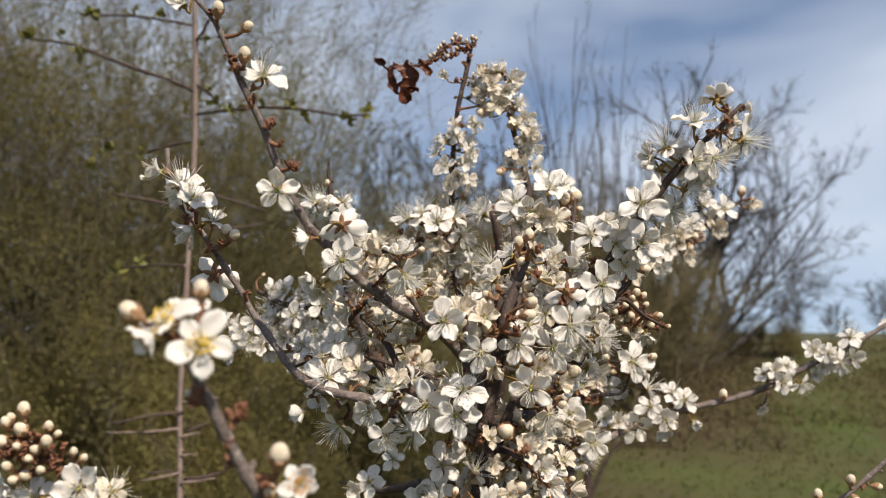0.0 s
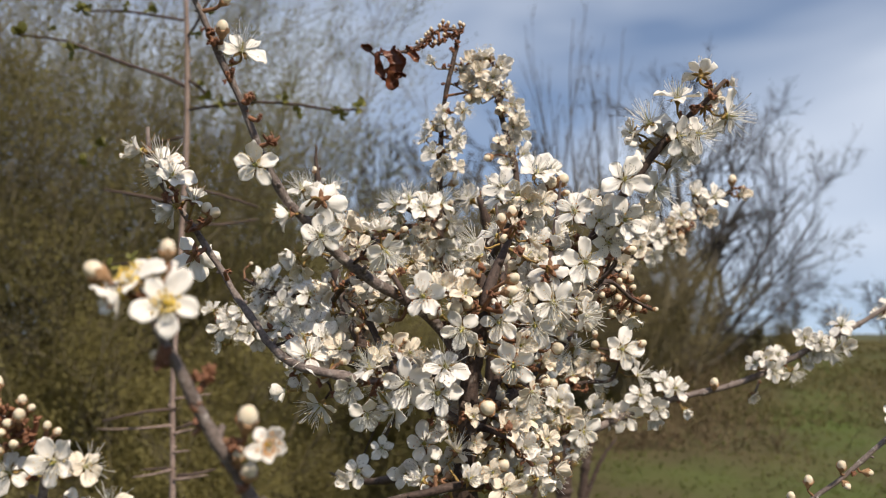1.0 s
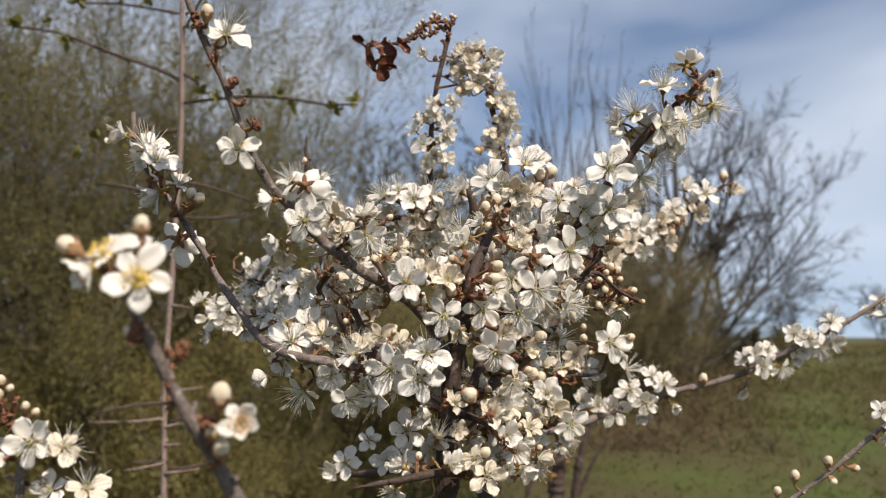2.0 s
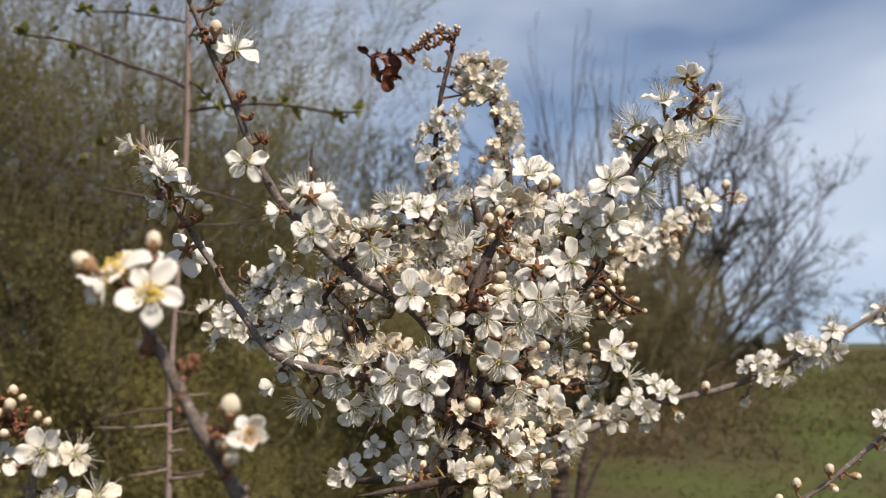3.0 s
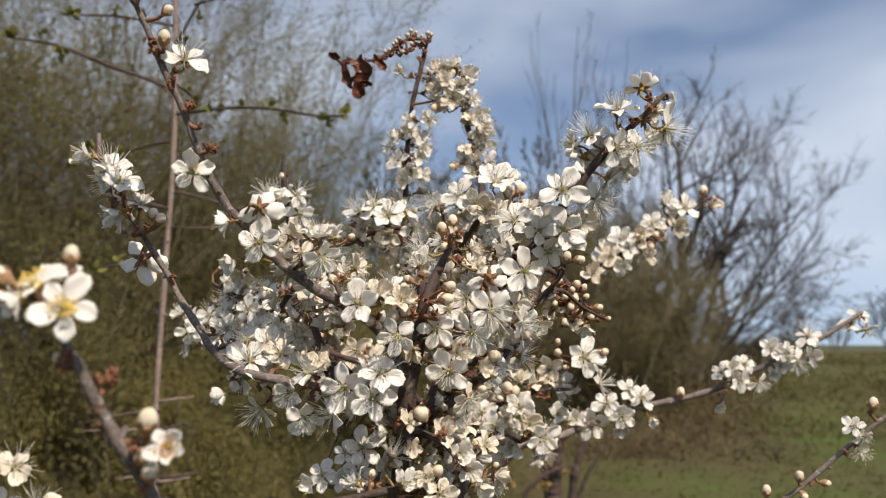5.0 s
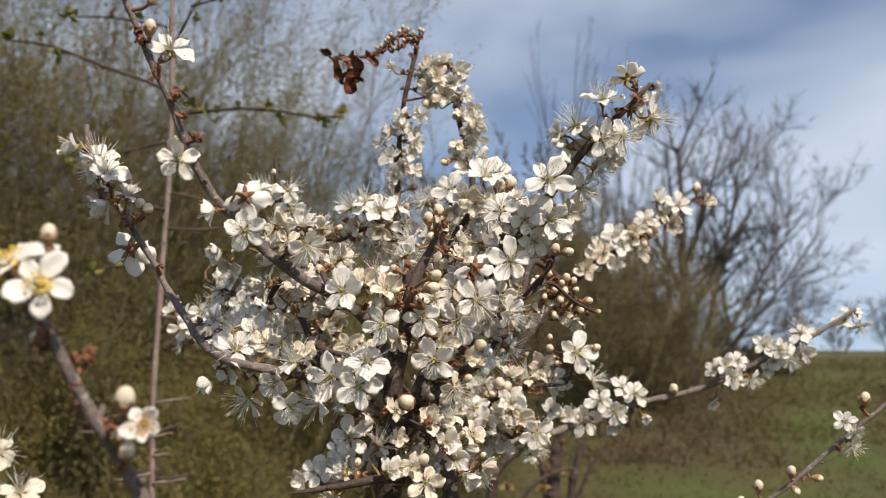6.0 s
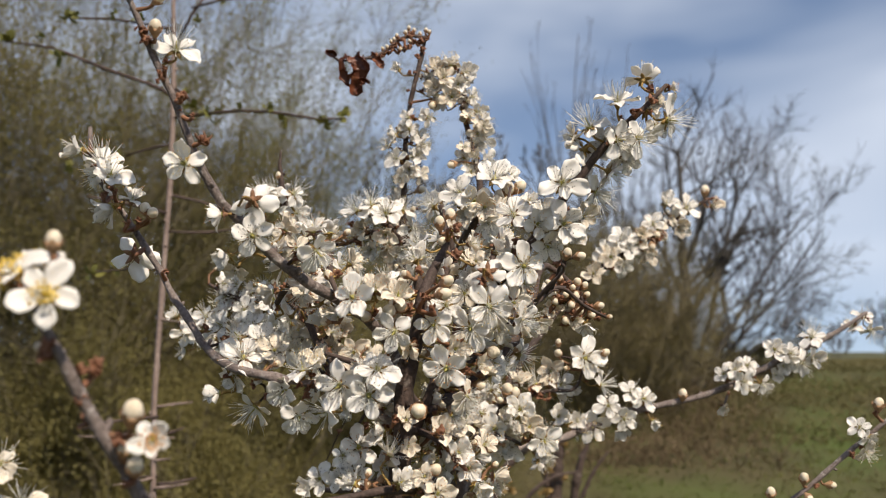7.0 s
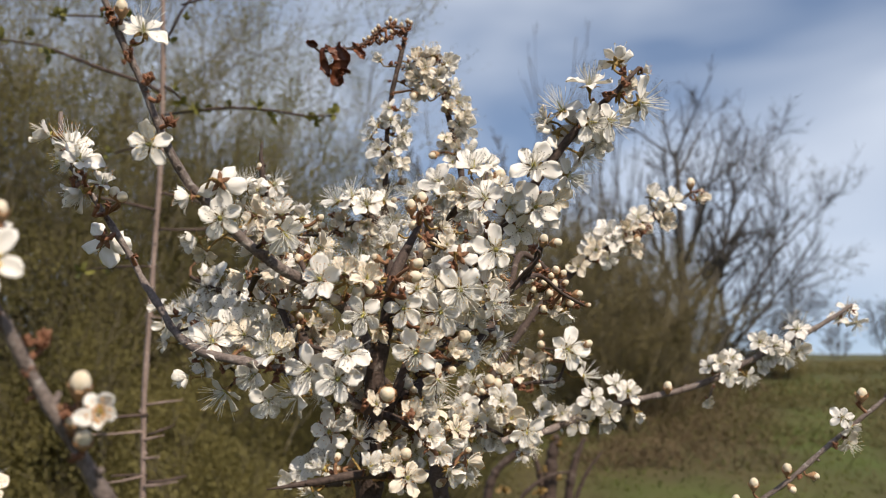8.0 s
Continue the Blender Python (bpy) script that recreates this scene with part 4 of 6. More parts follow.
limb(bush, "branch", [(0.1936, 1.6529, 1.1883, 0.00260), (0.1552, 1.6560, 1.1594, 0.00607), (0.1216, 1.6596, 1.1257, 0.00737), (0.1094, 1.6658, 1.0682, 0.00867), (0.1458, 1.6669, 0.9652, 0.00948)], M_BARK_DARK)
limb(bush, "branch", [(0.2539, 1.6183, 1.1370, 0.00169), (0.2276, 1.6187, 1.1332, 0.00211), (0.1947, 1.6201, 1.1199, 0.00296), (0.1666, 1.6229, 1.0937, 0.00381), (0.1575, 1.6279, 1.0469, 0.00423)], M_BARK_DARK)
limb(bush, "branch", [(0.3012, 1.6353, 1.1669, 0.00171), (0.2776, 1.6388, 1.1337, 0.00300), (0.2587, 1.6434, 1.0910, 0.00385), (0.2399, 1.6485, 1.0436, 0.00428)], M_BARK_DARK)
limb(haw, "trunk", [(-0.2526, 0.9345, 1.7199, 0.00201), (-0.2515, 0.9395, 1.6628, 0.00246), (-0.2509, 0.9455, 1.5943, 0.00268), (-0.2526, 0.9525, 1.5144, 0.00268), (-0.2575, 0.9590, 1.4402, 0.00268), (-0.2620, 0.9655, 1.3660, 0.00268), (-0.2664, 0.9720, 1.2919, 0.00290), (-0.2668, 0.9775, 1.2291, 0.00290), (-0.2670, 0.9824, 1.1720, 0.00313), (-0.2580, 0.9630, 0.6000, 0.00450), (-0.2500, 0.9700, -0.0300, 0.00700)], M_TWIG_RED, 0.02, 6)
limb(haw, "twig", [(-0.2515, 0.9398, 1.6594, 0.00126), (-0.2830, 0.9393, 1.6651, 0.00126), (-0.3174, 0.9389, 1.6697, 0.00126), (-0.3575, 0.9389, 1.6697, 0.00095)], M_TWIG_DARK, 0.02, 6)
limb(haw, "twig", [(-0.2526, 0.9456, 1.5932, 0.00190), (-0.2797, 0.9530, 1.6069, 0.00192), (-0.3143, 0.9606, 1.6196, 0.00193), (-0.3494, 0.9679, 1.6343, 0.00162), (-0.3880, 0.9751, 1.6503, 0.00131), (-0.4420, 0.9830, 1.6600, 0.00100)], M_TWIG_DARK, 0.02, 6)
limb(haw, "twig", [(-0.2509, 0.9476, 1.5698, 0.00126), (-0.2180, 0.9388, 1.5718, 0.00157), (-0.1767, 0.9301, 1.5731, 0.00155), (-0.1345, 0.9303, 1.5703, 0.00125), (-0.1026, 0.9223, 1.5633, 0.00124), (-0.0719, 0.9223, 1.5639, 0.00092)], M_TWIG_DARK, 0.02, 6)
limb(haw, "twig", [(-0.2515, 0.9500, 1.5430, 0.00126), (-0.2740, 0.9588, 1.5412, 0.00127), (-0.3044, 0.9680, 1.5348, 0.00096)], M_TWIG_DARK, 0.02, 6)
limb(haw, "twig", [(-0.2544, 0.9561, 1.4733, 0.00158), (-0.2866, 0.9297, 1.4789, 0.00154), (-0.3177, 0.9035, 1.4819, 0.00090)], M_TWIG_DARK, 0.02, 6)
limb(haw, "twig", [(-0.2509, 0.9545, 1.4916, 0.00126), (-0.2219, 0.9636, 1.4860, 0.00127), (-0.1847, 0.9818, 1.4749, 0.00097)], M_TWIG_DARK, 0.02, 6)
limb(haw, "twig", [(-0.2555, 0.9577, 1.4551, 0.00126), (-0.2162, 0.9663, 1.4554, 0.00127), (-0.1815, 0.9658, 1.4606, 0.00064)], M_TWIG_DARK, 0.02, 6)
limb(haw, "twig", [(-0.2624, 0.9740, 1.2690, 0.00158), (-0.2892, 0.9568, 1.2677, 0.00155), (-0.3254, 0.9402, 1.2598, 0.00091)], M_TWIG_DARK, 0.02, 6)
limb(haw, "twig", [(-0.2624, 0.9799, 1.2017, 0.00158), (-0.2429, 0.9797, 1.2034, 0.00158), (-0.2229, 0.9793, 1.2085, 0.00064)], M_TWIG_DARK, 0.02, 6)
limb(haw, "twig", [(-0.2624, 0.9792, 1.2091, 0.00126), (-0.2887, 0.9793, 1.2085, 0.00126), (-0.2991, 0.9794, 1.2074, 0.00064)], M_TWIG_DARK, 0.02, 6)
limb(haw, "twig", [(-0.2515, 0.9413, 1.6428, 0.00126), (-0.2407, 0.9319, 1.6515, 0.00125), (-0.2284, 0.9218, 1.6684, 0.00125), (-0.2161, 0.9203, 1.6853, 0.00125)], M_TWIG_DARK, 0.02, 6)
limb(haw, "twig", [(-0.2284, 0.9212, 1.6752, 0.00125), (-0.1974, 0.9121, 1.6800, 0.00124), (-0.1583, 0.9117, 1.6844, 0.00092)], M_TWIG_DARK, 0.02, 6)
limb(haw, "twig", [(-0.2509, 0.9450, 1.6000, 0.00126), (-0.2351, 0.9373, 1.5893, 0.00125), (-0.2265, 0.9383, 1.5780, 0.00062)], M_TWIG_DARK, 0.02, 6)
limb(haw, "twig", [(-0.2555, 0.9610, 1.4174, 0.00095), (-0.2997, 0.9781, 1.4186, 0.00128), (-0.3465, 0.9957, 1.4151, 0.00066)], M_TWIG_DARK, 0.02, 6)
limb(haw, "twig", [(-0.2624, 0.9757, 1.2491, 0.00126), (-0.2486, 0.9753, 1.2536, 0.00126), (-0.2360, 0.9749, 1.2588, 0.00064)], M_TWIG_DARK, 0.02, 6)

blossom(front, -0.0747, 0.2656, 1.4438, 6.45, -25, 45, "c", "y")

blossom(front, 0.0239, 0.2908, 1.2965, 6.9, 10, 15, "o", "o")
blossom(front, 0.0584, 0.3048, 1.3769, 7.1, -5, 10, "r", "d")
blossom(front, 0.0675, 0.3089, 1.3763, 6.2, 15, -10, "c", "y")
blossom(front, 0.0580, 0.3033, 1.3713, 6.7, 5, -20, "o", "y")

blossom(back, 0.1924, 0.5934, 1.4287, 9.6, 45, 0, "c", "o")
blossom(back, 0.1752, 0.5896, 1.4268, 10.3, 10, 30, "o", "y")
blossom(back, 0.1623, 0.5874, 1.4290, 9.5, 0, 35, "c", "y")
blossom(back, 0.1694, 0.5886, 1.4149, 9.5, 20, -10, "c", "o")
blossom(back, 0.1560, 0.5848, 1.4127, 9.5, 0, 5, "r", "o")
blossom(back, 0.1462, 0.5811, 1.4089, 9.4, -10, 10, "c", "o")
blossom(back, 0.1366, 0.5778, 1.4009, 10.0, 0, 5, "o", "y")
blossom(back, 0.1475, 0.5800, 1.3983, 8.6, 10, -20, "r", "o")
blossom(back, 0.1250, 0.5723, 1.3942, 9.9, -10, 10, "o", "o")
blossom(back, 0.1322, 0.5748, 1.3893, 9.3, 10, -20, "o", "y")
blossom(back, 0.1139, 0.5692, 1.3838, 9.9, -10, 15, "c", "o")
blossom(back, 0.1241, 0.5759, 1.3990, 10.6, 0, 15, "o", "y")
blossom(back, 0.1330, 0.5772, 1.4060, 9.9, -10, 30, "o", "y")
blossom(back, 0.1419, 0.5796, 1.4029, 10.0, 5, 10, "o", "y")
blossom(back, 0.1496, 0.5843, 1.3966, 9.3, 10, -10, "c", "o")
blossom(back, 0.1205, 0.5749, 1.3903, 9.9, -15, 0, "o", "y")
blossom(back, 0.1537, 0.5862, 1.4160, 10.1, -10, 30, "o", "y")
blossom(back, 0.1672, 0.5918, 1.4204, 10.2, 0, 35, "o", "y")
blossom(back, 0.1708, 0.5925, 1.4134, 8.8, 20, -15, "c", "y")
blossom(back, 0.1395, 0.5535, 1.3111, 10.2, 10, 5, "o", "y")
blossom(back, 0.1328, 0.5552, 1.3148, 8.8, -10, 40, "r", "y")
blossom(back, 0.1447, 0.5546, 1.2987, 6.8, 20, -20, "c", "y")
blossom(back, 0.1189, 0.5518, 1.3073, 10.1, 0, 15, "o", "y")
blossom(back, 0.1277, 0.5515, 1.3000, 9.4, 5, -5, "o", "y")
blossom(back, 0.1269, 0.5570, 1.2940, 8.2, 0, -30, "c", "y")
blossom(back, 0.1865, 0.5562, 1.3255, 8.9, -30, 15, "o", "y")
blossom(back, 0.1959, 0.5526, 1.3215, 9.5, 15, -15, "o", "y")
blossom(back, 0.2007, 0.5588, 1.3303, 8.9, 15, 20, "o", "y")
blossom(back, 0.1924, 0.5540, 1.3279, 8.2, -10, 30, "c", "y")
blossom(back, 0.2082, 0.5567, 1.3199, 8.2, 20, -30, "r", "y")
blossom(back, 0.2165, 0.5580, 1.3395, 9.6, -10, 15, "o", "y")
blossom(back, 0.2246, 0.5552, 1.3376, 8.9, 15, 5, "o", "y")
blossom(back, 0.2307, 0.5547, 1.3321, 9.5, 10, -10, "r", "y")
blossom(back, 0.2381, 0.5564, 1.3350, 8.9, 20, 0, "c", "y")
blossom(back, 0.2219, 0.5598, 1.3303, 7.6, 0, -20, "c", "y")
blossom(back, 0.2384, 0.5583, 1.3474, 11.0, 0, 60, "r", "y")
blossom(back, 0.2185, 0.5643, 1.3251, 6.9, 20, -20, "c", "y")
blossom(back, 0.2663, 0.5690, 1.3532, 8.3, -20, 35, "o", "y")
blossom(back, 0.2732, 0.5703, 1.3603, 7.6, 10, 45, "r", "y")
blossom(back, 0.2773, 0.5692, 1.3513, 7.6, 40, -30, "r", "y")
blossom(back, 0.1855, 0.5620, 1.3059, 6.2, 30, -30, "c", "y")

blossom(side, 0.2240, 0.4658, 1.3029, 6.7, -15, 10, "o", "y")
blossom(side, 0.2301, 0.4693, 1.2979, 6.2, 25, -15, "o", "y")
blossom(side, 0.2289, 0.4711, 1.2905, 6.8, 30, -35, "r", "o")

blossom(near, -0.0894, 0.2382, 1.3118, 7.8, -2, 6, "o", "y")
blossom(near, -0.0823, 0.2404, 1.3103, 6.7, 45, 25, "r", "y")
blossom(near, -0.1022, 0.2425, 1.3088, 6.5, -20, 20, "r", "y")
blossom(near, -0.1091, 0.2444, 1.3099, 5.9, -30, 10, "c", "y")
blossom(near, -0.1085, 0.2457, 1.3182, 5.1, -20, 30, "c", "y")
blossom(front, -0.0918, 0.3060, 1.4019, 7.3, -72, 8, "c", "y")
blossom(front, -0.0843, 0.3040, 1.3974, 8.5, -5, 56, "r", "s")
blossom(front, -0.0795, 0.2990, 1.3924, 8.3, 28, 30, "o", "y", 200)
blossom(front, -0.0850, 0.3060, 1.3940, 7.9, -62, -28, "o", "y")
blossom(front, -0.0739, 0.3040, 1.3855, 6.5, 38, 55, "c", "s")
blossom(front, -0.0807, 0.3060, 1.3835, 7.9, -75, -22, "c", "y")
blossom(front, -0.0760, 0.3150, 1.3689, 9.4, 170, -6, "o", "s", 54)
bud(front, -0.0693, 0.3030, 1.3826, 2.34, 0, 40)
bud(front, -0.0664, 0.3010, 1.3809, 2.33, 40, 20)
scales(front, -0.0829, 0.3030, 1.3865, 1.60)
scales(front, -0.0793, 0.3030, 1.3876, 1.40)
scales(front, -0.0744, 0.3020, 1.3775, 1.70)
scales(front, -0.0707, 0.3010, 1.3780, 1.90)
scales(front, -0.0728, 0.3040, 1.3688, 1.40)
scales(front, -0.0623, 0.3030, 1.3626, 1.30)
blossom(near, -0.0422, 0.1670, 1.3477, 7.6, 8, 4, "o", "n", -6)
blossom(near, -0.0496, 0.1710, 1.3520, 6.9, -42, 46, "o", "n")
blossom(near, -0.0479, 0.1740, 1.3533, 6.2, -8, 52, "o", "n")
blossom(near, -0.0510, 0.1690, 1.3496, 5.5, -62, -12, "c", "n")
blossom(near, -0.0264, 0.1780, 1.3224, 5.5, 22, 14, "c", "n")
bud(near, -0.0465, 0.1760, 1.3386, 1.36, -40, 40)
scales(near, -0.0447, 0.1765, 1.3369, 2.20)
scales(near, -0.0457, 0.1760, 1.3375, 1.80)
scales(near, -0.0382, 0.1805, 1.3343, 2.00)
scales(near, -0.0378, 0.1800, 1.3356, 1.60)
scales(near, -0.0398, 0.1830, 1.3250, 2.20)
scales(near, -0.0328, 0.1800, 1.3221, 2.20)
scales(near, -0.0349, 0.1840, 1.3183, 2.20)
scales(near, -0.0317, 0.1830, 1.3137, 2.00)
blossom(near, -0.0858, 0.2420, 1.2996, 6.2, -10, 40, "o", "y")
blossom(near, -0.0767, 0.2410, 1.3006, 6.4, 35, 45, "r", "y")
limb(haw, "spur", [(-0.2656, 0.9730, 1.2785, 0.00160), (-0.2465, 0.9720, 1.2816, 0.00110), (-0.2272, 0.9700, 1.2841, 0.00060)], M_TWIG_RED, 0.02, 6)
limb(haw, "spur", [(-0.2661, 0.9750, 1.2433, 0.00150), (-0.2545, 0.9740, 1.2469, 0.00105), (-0.2444, 0.9700, 1.2490, 0.00060)], M_TWIG_RED, 0.02, 6)
limb(haw, "spur", [(-0.2658, 0.9760, 1.2252, 0.00140), (-0.2570, 0.9750, 1.2265, 0.00100), (-0.2482, 0.9700, 1.2277, 0.00060)], M_TWIG_RED, 0.02, 6)
limb(haw, "spur", [(-0.2652, 0.9770, 1.1981, 0.00160), (-0.2478, 0.9760, 1.2000, 0.00110), (-0.2293, 0.9700, 1.2038, 0.00060)], M_TWIG_RED, 0.02, 6)
limb(haw, "spur", [(-0.2684, 0.9740, 1.2524, 0.00140), (-0.2978, 0.9660, 1.2501, 0.00100), (-0.3376, 0.9600, 1.2504, 0.00060)], M_TWIG_RED, 0.02, 6)
limb(haw, "spur", [(-0.2666, 0.9770, 1.2082, 0.00140), (-0.2838, 0.9720, 1.2043, 0.00100), (-0.3041, 0.9700, 1.2016, 0.00060)], M_TWIG_RED, 0.02, 6)
limb(haw, "spur", [(-0.2672, 0.9680, 1.3676, 0.00140), (-0.2534, 0.9660, 1.3659, 0.00100), (-0.2416, 0.9650, 1.3643, 0.00060)], M_TWIG_RED, 0.02, 6)

bud(front, -0.0641, 0.2637, 1.4420, 2.25, 20, 60)
bud(front, -0.0560, 0.2661, 1.4374, 1.94, 60, 25)
bud(front, -0.0570, 0.2669, 1.4295, 2.43, 20, 70)

bud(back, 0.0169, 0.4777, 1.5004, 1.31, 20, 80)
bud(back, 0.0090, 0.4776, 1.5013, 1.31, 0, 80)
bud(back, 0.0047, 0.4768, 1.4998, 1.30, -10, 80)
bud(back, 0.0003, 0.4769, 1.4981, 1.30, -20, 70)
bud(back, -0.0026, 0.4762, 1.4949, 1.09, -30, 70)
bud(back, 0.0070, 0.4762, 1.4949, 1.30, -10, 30)
bud(back, 0.0120, 0.4788, 1.4998, 1.31, 10, 70)
bud(back, 0.0023, 0.4755, 1.4908, 1.30, 0, -40)
bud(back, -0.0069, 0.4755, 1.4908, 1.09, -20, 60)
bud(back, 0.0218, 0.4739, 1.4640, 2.58, -20, -40)
bud(back, 0.0188, 0.4721, 1.4607, 2.57, -20, -40)
bud(back, 0.1878, 0.5925, 1.4386, 3.56, 0, 80)
bud(back, 0.1511, 0.5777, 1.4016, 2.76, 10, -60)
bud(back, 0.1539, 0.5771, 1.4085, 2.76, 20, -30)
bud(back, 0.1626, 0.5562, 1.3141, 3.28, 0, 70)
bud(back, 0.0287, 0.4728, 1.4305, 2.56, -60, -20)

bud(side, 0.2351, 0.4686, 1.3140, 3.25, 10, 75)
bud(side, 0.1994, 0.4724, 1.2782, 2.98, -10, 60)
bud(side, 0.1844, 0.4762, 1.2707, 3.00, -10, 70)
bud(side, 0.2019, 0.4735, 1.2685, 2.44, 30, -40)
bud(side, 0.1763, 0.4781, 1.2627, 2.74, -10, 70)
bud(side, 0.2131, 0.4738, 1.2746, 2.45, 75, -5)

bud(near, -0.0563, 0.1713, 1.3537, 2.34, -60, 35)
bud(near, -0.0443, 0.1740, 1.3579, 1.97, 10, 80)
bud(near, -0.0304, 0.1787, 1.3273, 2.62, 30, 65)
bud(near, -0.0322, 0.1802, 1.3206, 1.58, 20, 60)
bud(near, -0.0305, 0.1815, 1.3173, 2.12, 20, 50)

scales(near, -0.0444, 0.1737, 1.3386, 2.05)

bud(near, -0.1050, 0.2406, 1.3308, 2.12, 0, 80)
bud(near, -0.1096, 0.2409, 1.3275, 1.70, -20, 60)
bud(near, -0.1045, 0.2380, 1.3261, 2.10, -20, 40)
bud(near, -0.0984, 0.2399, 1.3267, 1.55, 30, 60)
bud(near, -0.0961, 0.2401, 1.3247, 1.27, 60, 40)
bud(near, -0.1001, 0.2364, 1.3213, 1.52, -20, 20)
bud(near, -0.0969, 0.2352, 1.3234, 1.93, 20, 50)
bud(near, -0.1095, 0.2393, 1.3229, 2.11, -40, 30)
bud(near, -0.0914, 0.2385, 1.3205, 1.40, 30, 60)
bud(near, -0.0885, 0.2376, 1.3192, 1.25, 60, 40)
bud(near, -0.1049, 0.2373, 1.3220, 1.39, -30, 20)
bud(near, -0.1013, 0.2356, 1.3192, 1.38, 0, 0)
bud(near, -0.1086, 0.2418, 1.3285, 1.56, -30, 60)

scales(front, -0.0607, 0.2682, 1.4256, 1.62)
scales(front, -0.0673, 0.2669, 1.4418, 1.47)

scales(front, 0.0852, 0.2966, 1.4130, 2.51)
scales(front, 0.0900, 0.2973, 1.4168, 2.16)

scales(front, -0.0510, 0.2740, 1.4074, 1.15)
scales(front, -0.0571, 0.2712, 1.4151, 0.99)
scales(front, -0.0631, 0.2689, 1.4295, 0.98)

scales(near, -0.0452, 0.1748, 1.3370, 1.65)
scales(near, -0.0396, 0.1770, 1.3346, 1.56)
scales(near, -0.0330, 0.1811, 1.3222, 1.69)
scales(near, -0.0402, 0.1785, 1.3295, 1.67)
scales(near, -0.0967, 0.2396, 1.3190, 1.68)
scales(near, -0.1008, 0.2376, 1.3185, 1.67)
scales(near, -0.0946, 0.2394, 1.3218, 1.40)

scales(back, 0.0047, 0.4775, 1.4914, 2.32)
scales(back, -0.0026, 0.4765, 1.4911, 2.32)
scales(back, -0.0098, 0.4740, 1.4854, 2.59)
scales(back, 0.1942, 0.5930, 1.4333, 2.85)
scales(back, 0.1539, 0.5774, 1.4050, 3.10)
scales(back, 0.0134, 0.4776, 1.4900, 2.32)
scales(back, 0.1898, 0.5593, 1.3139, 1.65)

scales(side, 0.2224, 0.4713, 1.2891, 2.17)
scales(side, 0.2054, 0.4749, 1.2739, 2.18)
scales(side, 0.2337, 0.4690, 1.3102, 1.63)

leaf_bud(haw, -0.3575, 0.9388, 1.6708, 6.87)
leaf_bud(haw, -0.3489, 0.9388, 1.6708, 5.73)
leaf_bud(haw, -0.3128, 0.9385, 1.6742, 4.01)
leaf_bud(haw, -0.2859, 0.9389, 1.6697, 4.58)
leaf_bud(haw, -0.4400, 0.9830, 1.6600, 7.78)
leaf_bud(haw, -0.4029, 0.9741, 1.6622, 5.34)
leaf_bud(haw, -0.3759, 0.9674, 1.6396, 7.06)
leaf_bud(haw, -0.3406, 0.9675, 1.6390, 4.71)
leaf_bud(haw, -0.2123, 0.9390, 1.5695, 6.81)
leaf_bud(haw, -0.2067, 0.9388, 1.5724, 5.11)
leaf_bud(haw, -0.1806, 0.9299, 1.5754, 3.94)
leaf_bud(haw, -0.1513, 0.9299, 1.5748, 5.63)
leaf_bud(haw, -0.1373, 0.9309, 1.5636, 4.50)
leaf_bud(haw, -0.0942, 0.9227, 1.5589, 5.58)
leaf_bud(haw, -0.0747, 0.9221, 1.5661, 6.13)
leaf_bud(haw, -0.2294, 0.9383, 1.5780, 5.68)
leaf_bud(haw, -0.2351, 0.9371, 1.5921, 4.54)
leaf_bud(haw, -0.3125, 0.9681, 1.5336, 5.25)
leaf_bud(haw, -0.3524, 0.9847, 1.5410, 5.93)
leaf_bud(haw, -0.3673, 0.9860, 1.5262, 4.75)
leaf_bud(haw, -0.2407, 0.9326, 1.6431, 4.54)
leaf_bud(haw, -0.2262, 0.9222, 1.6628, 5.06)
leaf_bud(haw, -0.1992, 0.9206, 1.6819, 4.50)
leaf_bud(haw, -0.2429, 0.9500, 1.5430, 3.44)
leaf_bud(haw, -0.3435, 0.9958, 1.4139, 7.12)
leaf_bud(haw, -0.3198, 0.9950, 1.4228, 5.93)
leaf_bud(haw, -0.1598, 0.9201, 1.6875, 4.50)

scales(back, 0.0081, 0.4769, 1.4987, 2.61)
scales(back, 0.0110, 0.4772, 1.4943, 2.61)
scales(back, 0.0017, 0.4771, 1.4958, 2.32)
scales(back, -0.0012, 0.4764, 1.4926, 2.32)
scales(back, -0.0046, 0.4758, 1.4883, 2.31)
scales(back, 0.0157, 0.4781, 1.4961, 2.33)
scales(back, 0.0017, 0.4757, 1.4894, 2.02)
scales(back, -0.0075, 0.4749, 1.4868, 2.02)

bud(back, 0.0151, 0.4776, 1.5013, 1.31, 10, 80)
bud(back, 0.0064, 0.4775, 1.5024, 1.31, 0, 80)
bud(back, -0.0012, 0.4771, 1.4963, 1.30, -30, 50)
bud(back, -0.0046, 0.4755, 1.4917, 1.30, -30, 50)

scales(back, 0.1595, 0.5851, 1.4093, 2.80)
scales(back, 0.1435, 0.5775, 1.4033, 2.76)
scales(back, 0.1245, 0.5709, 1.3873, 2.72)

bud(front, 0.0758, 0.3553, 1.3734, 2.29, 60, 10)
bud(front, 0.0710, 0.3552, 1.3745, 2.29, 20, 60)

scales(front, 0.0665, 0.3456, 1.3702, 2.22)

dry_leaf(bush, 0.2250, 1.6342, 1.1760, 13.32)
dry_leaf(bush, 0.2183, 1.6331, 1.1855, 11.42)
dry_leaf(bush, 0.1993, 1.6179, 1.1405, 9.40)
dry_leaf(bush, 0.1948, 1.6219, 1.1031, 11.28)
dry_leaf(bush, 0.1350, 1.6423, 1.0999, 13.32)
dry_leaf(bush, 0.2300, 1.6403, 1.1193, 9.52)

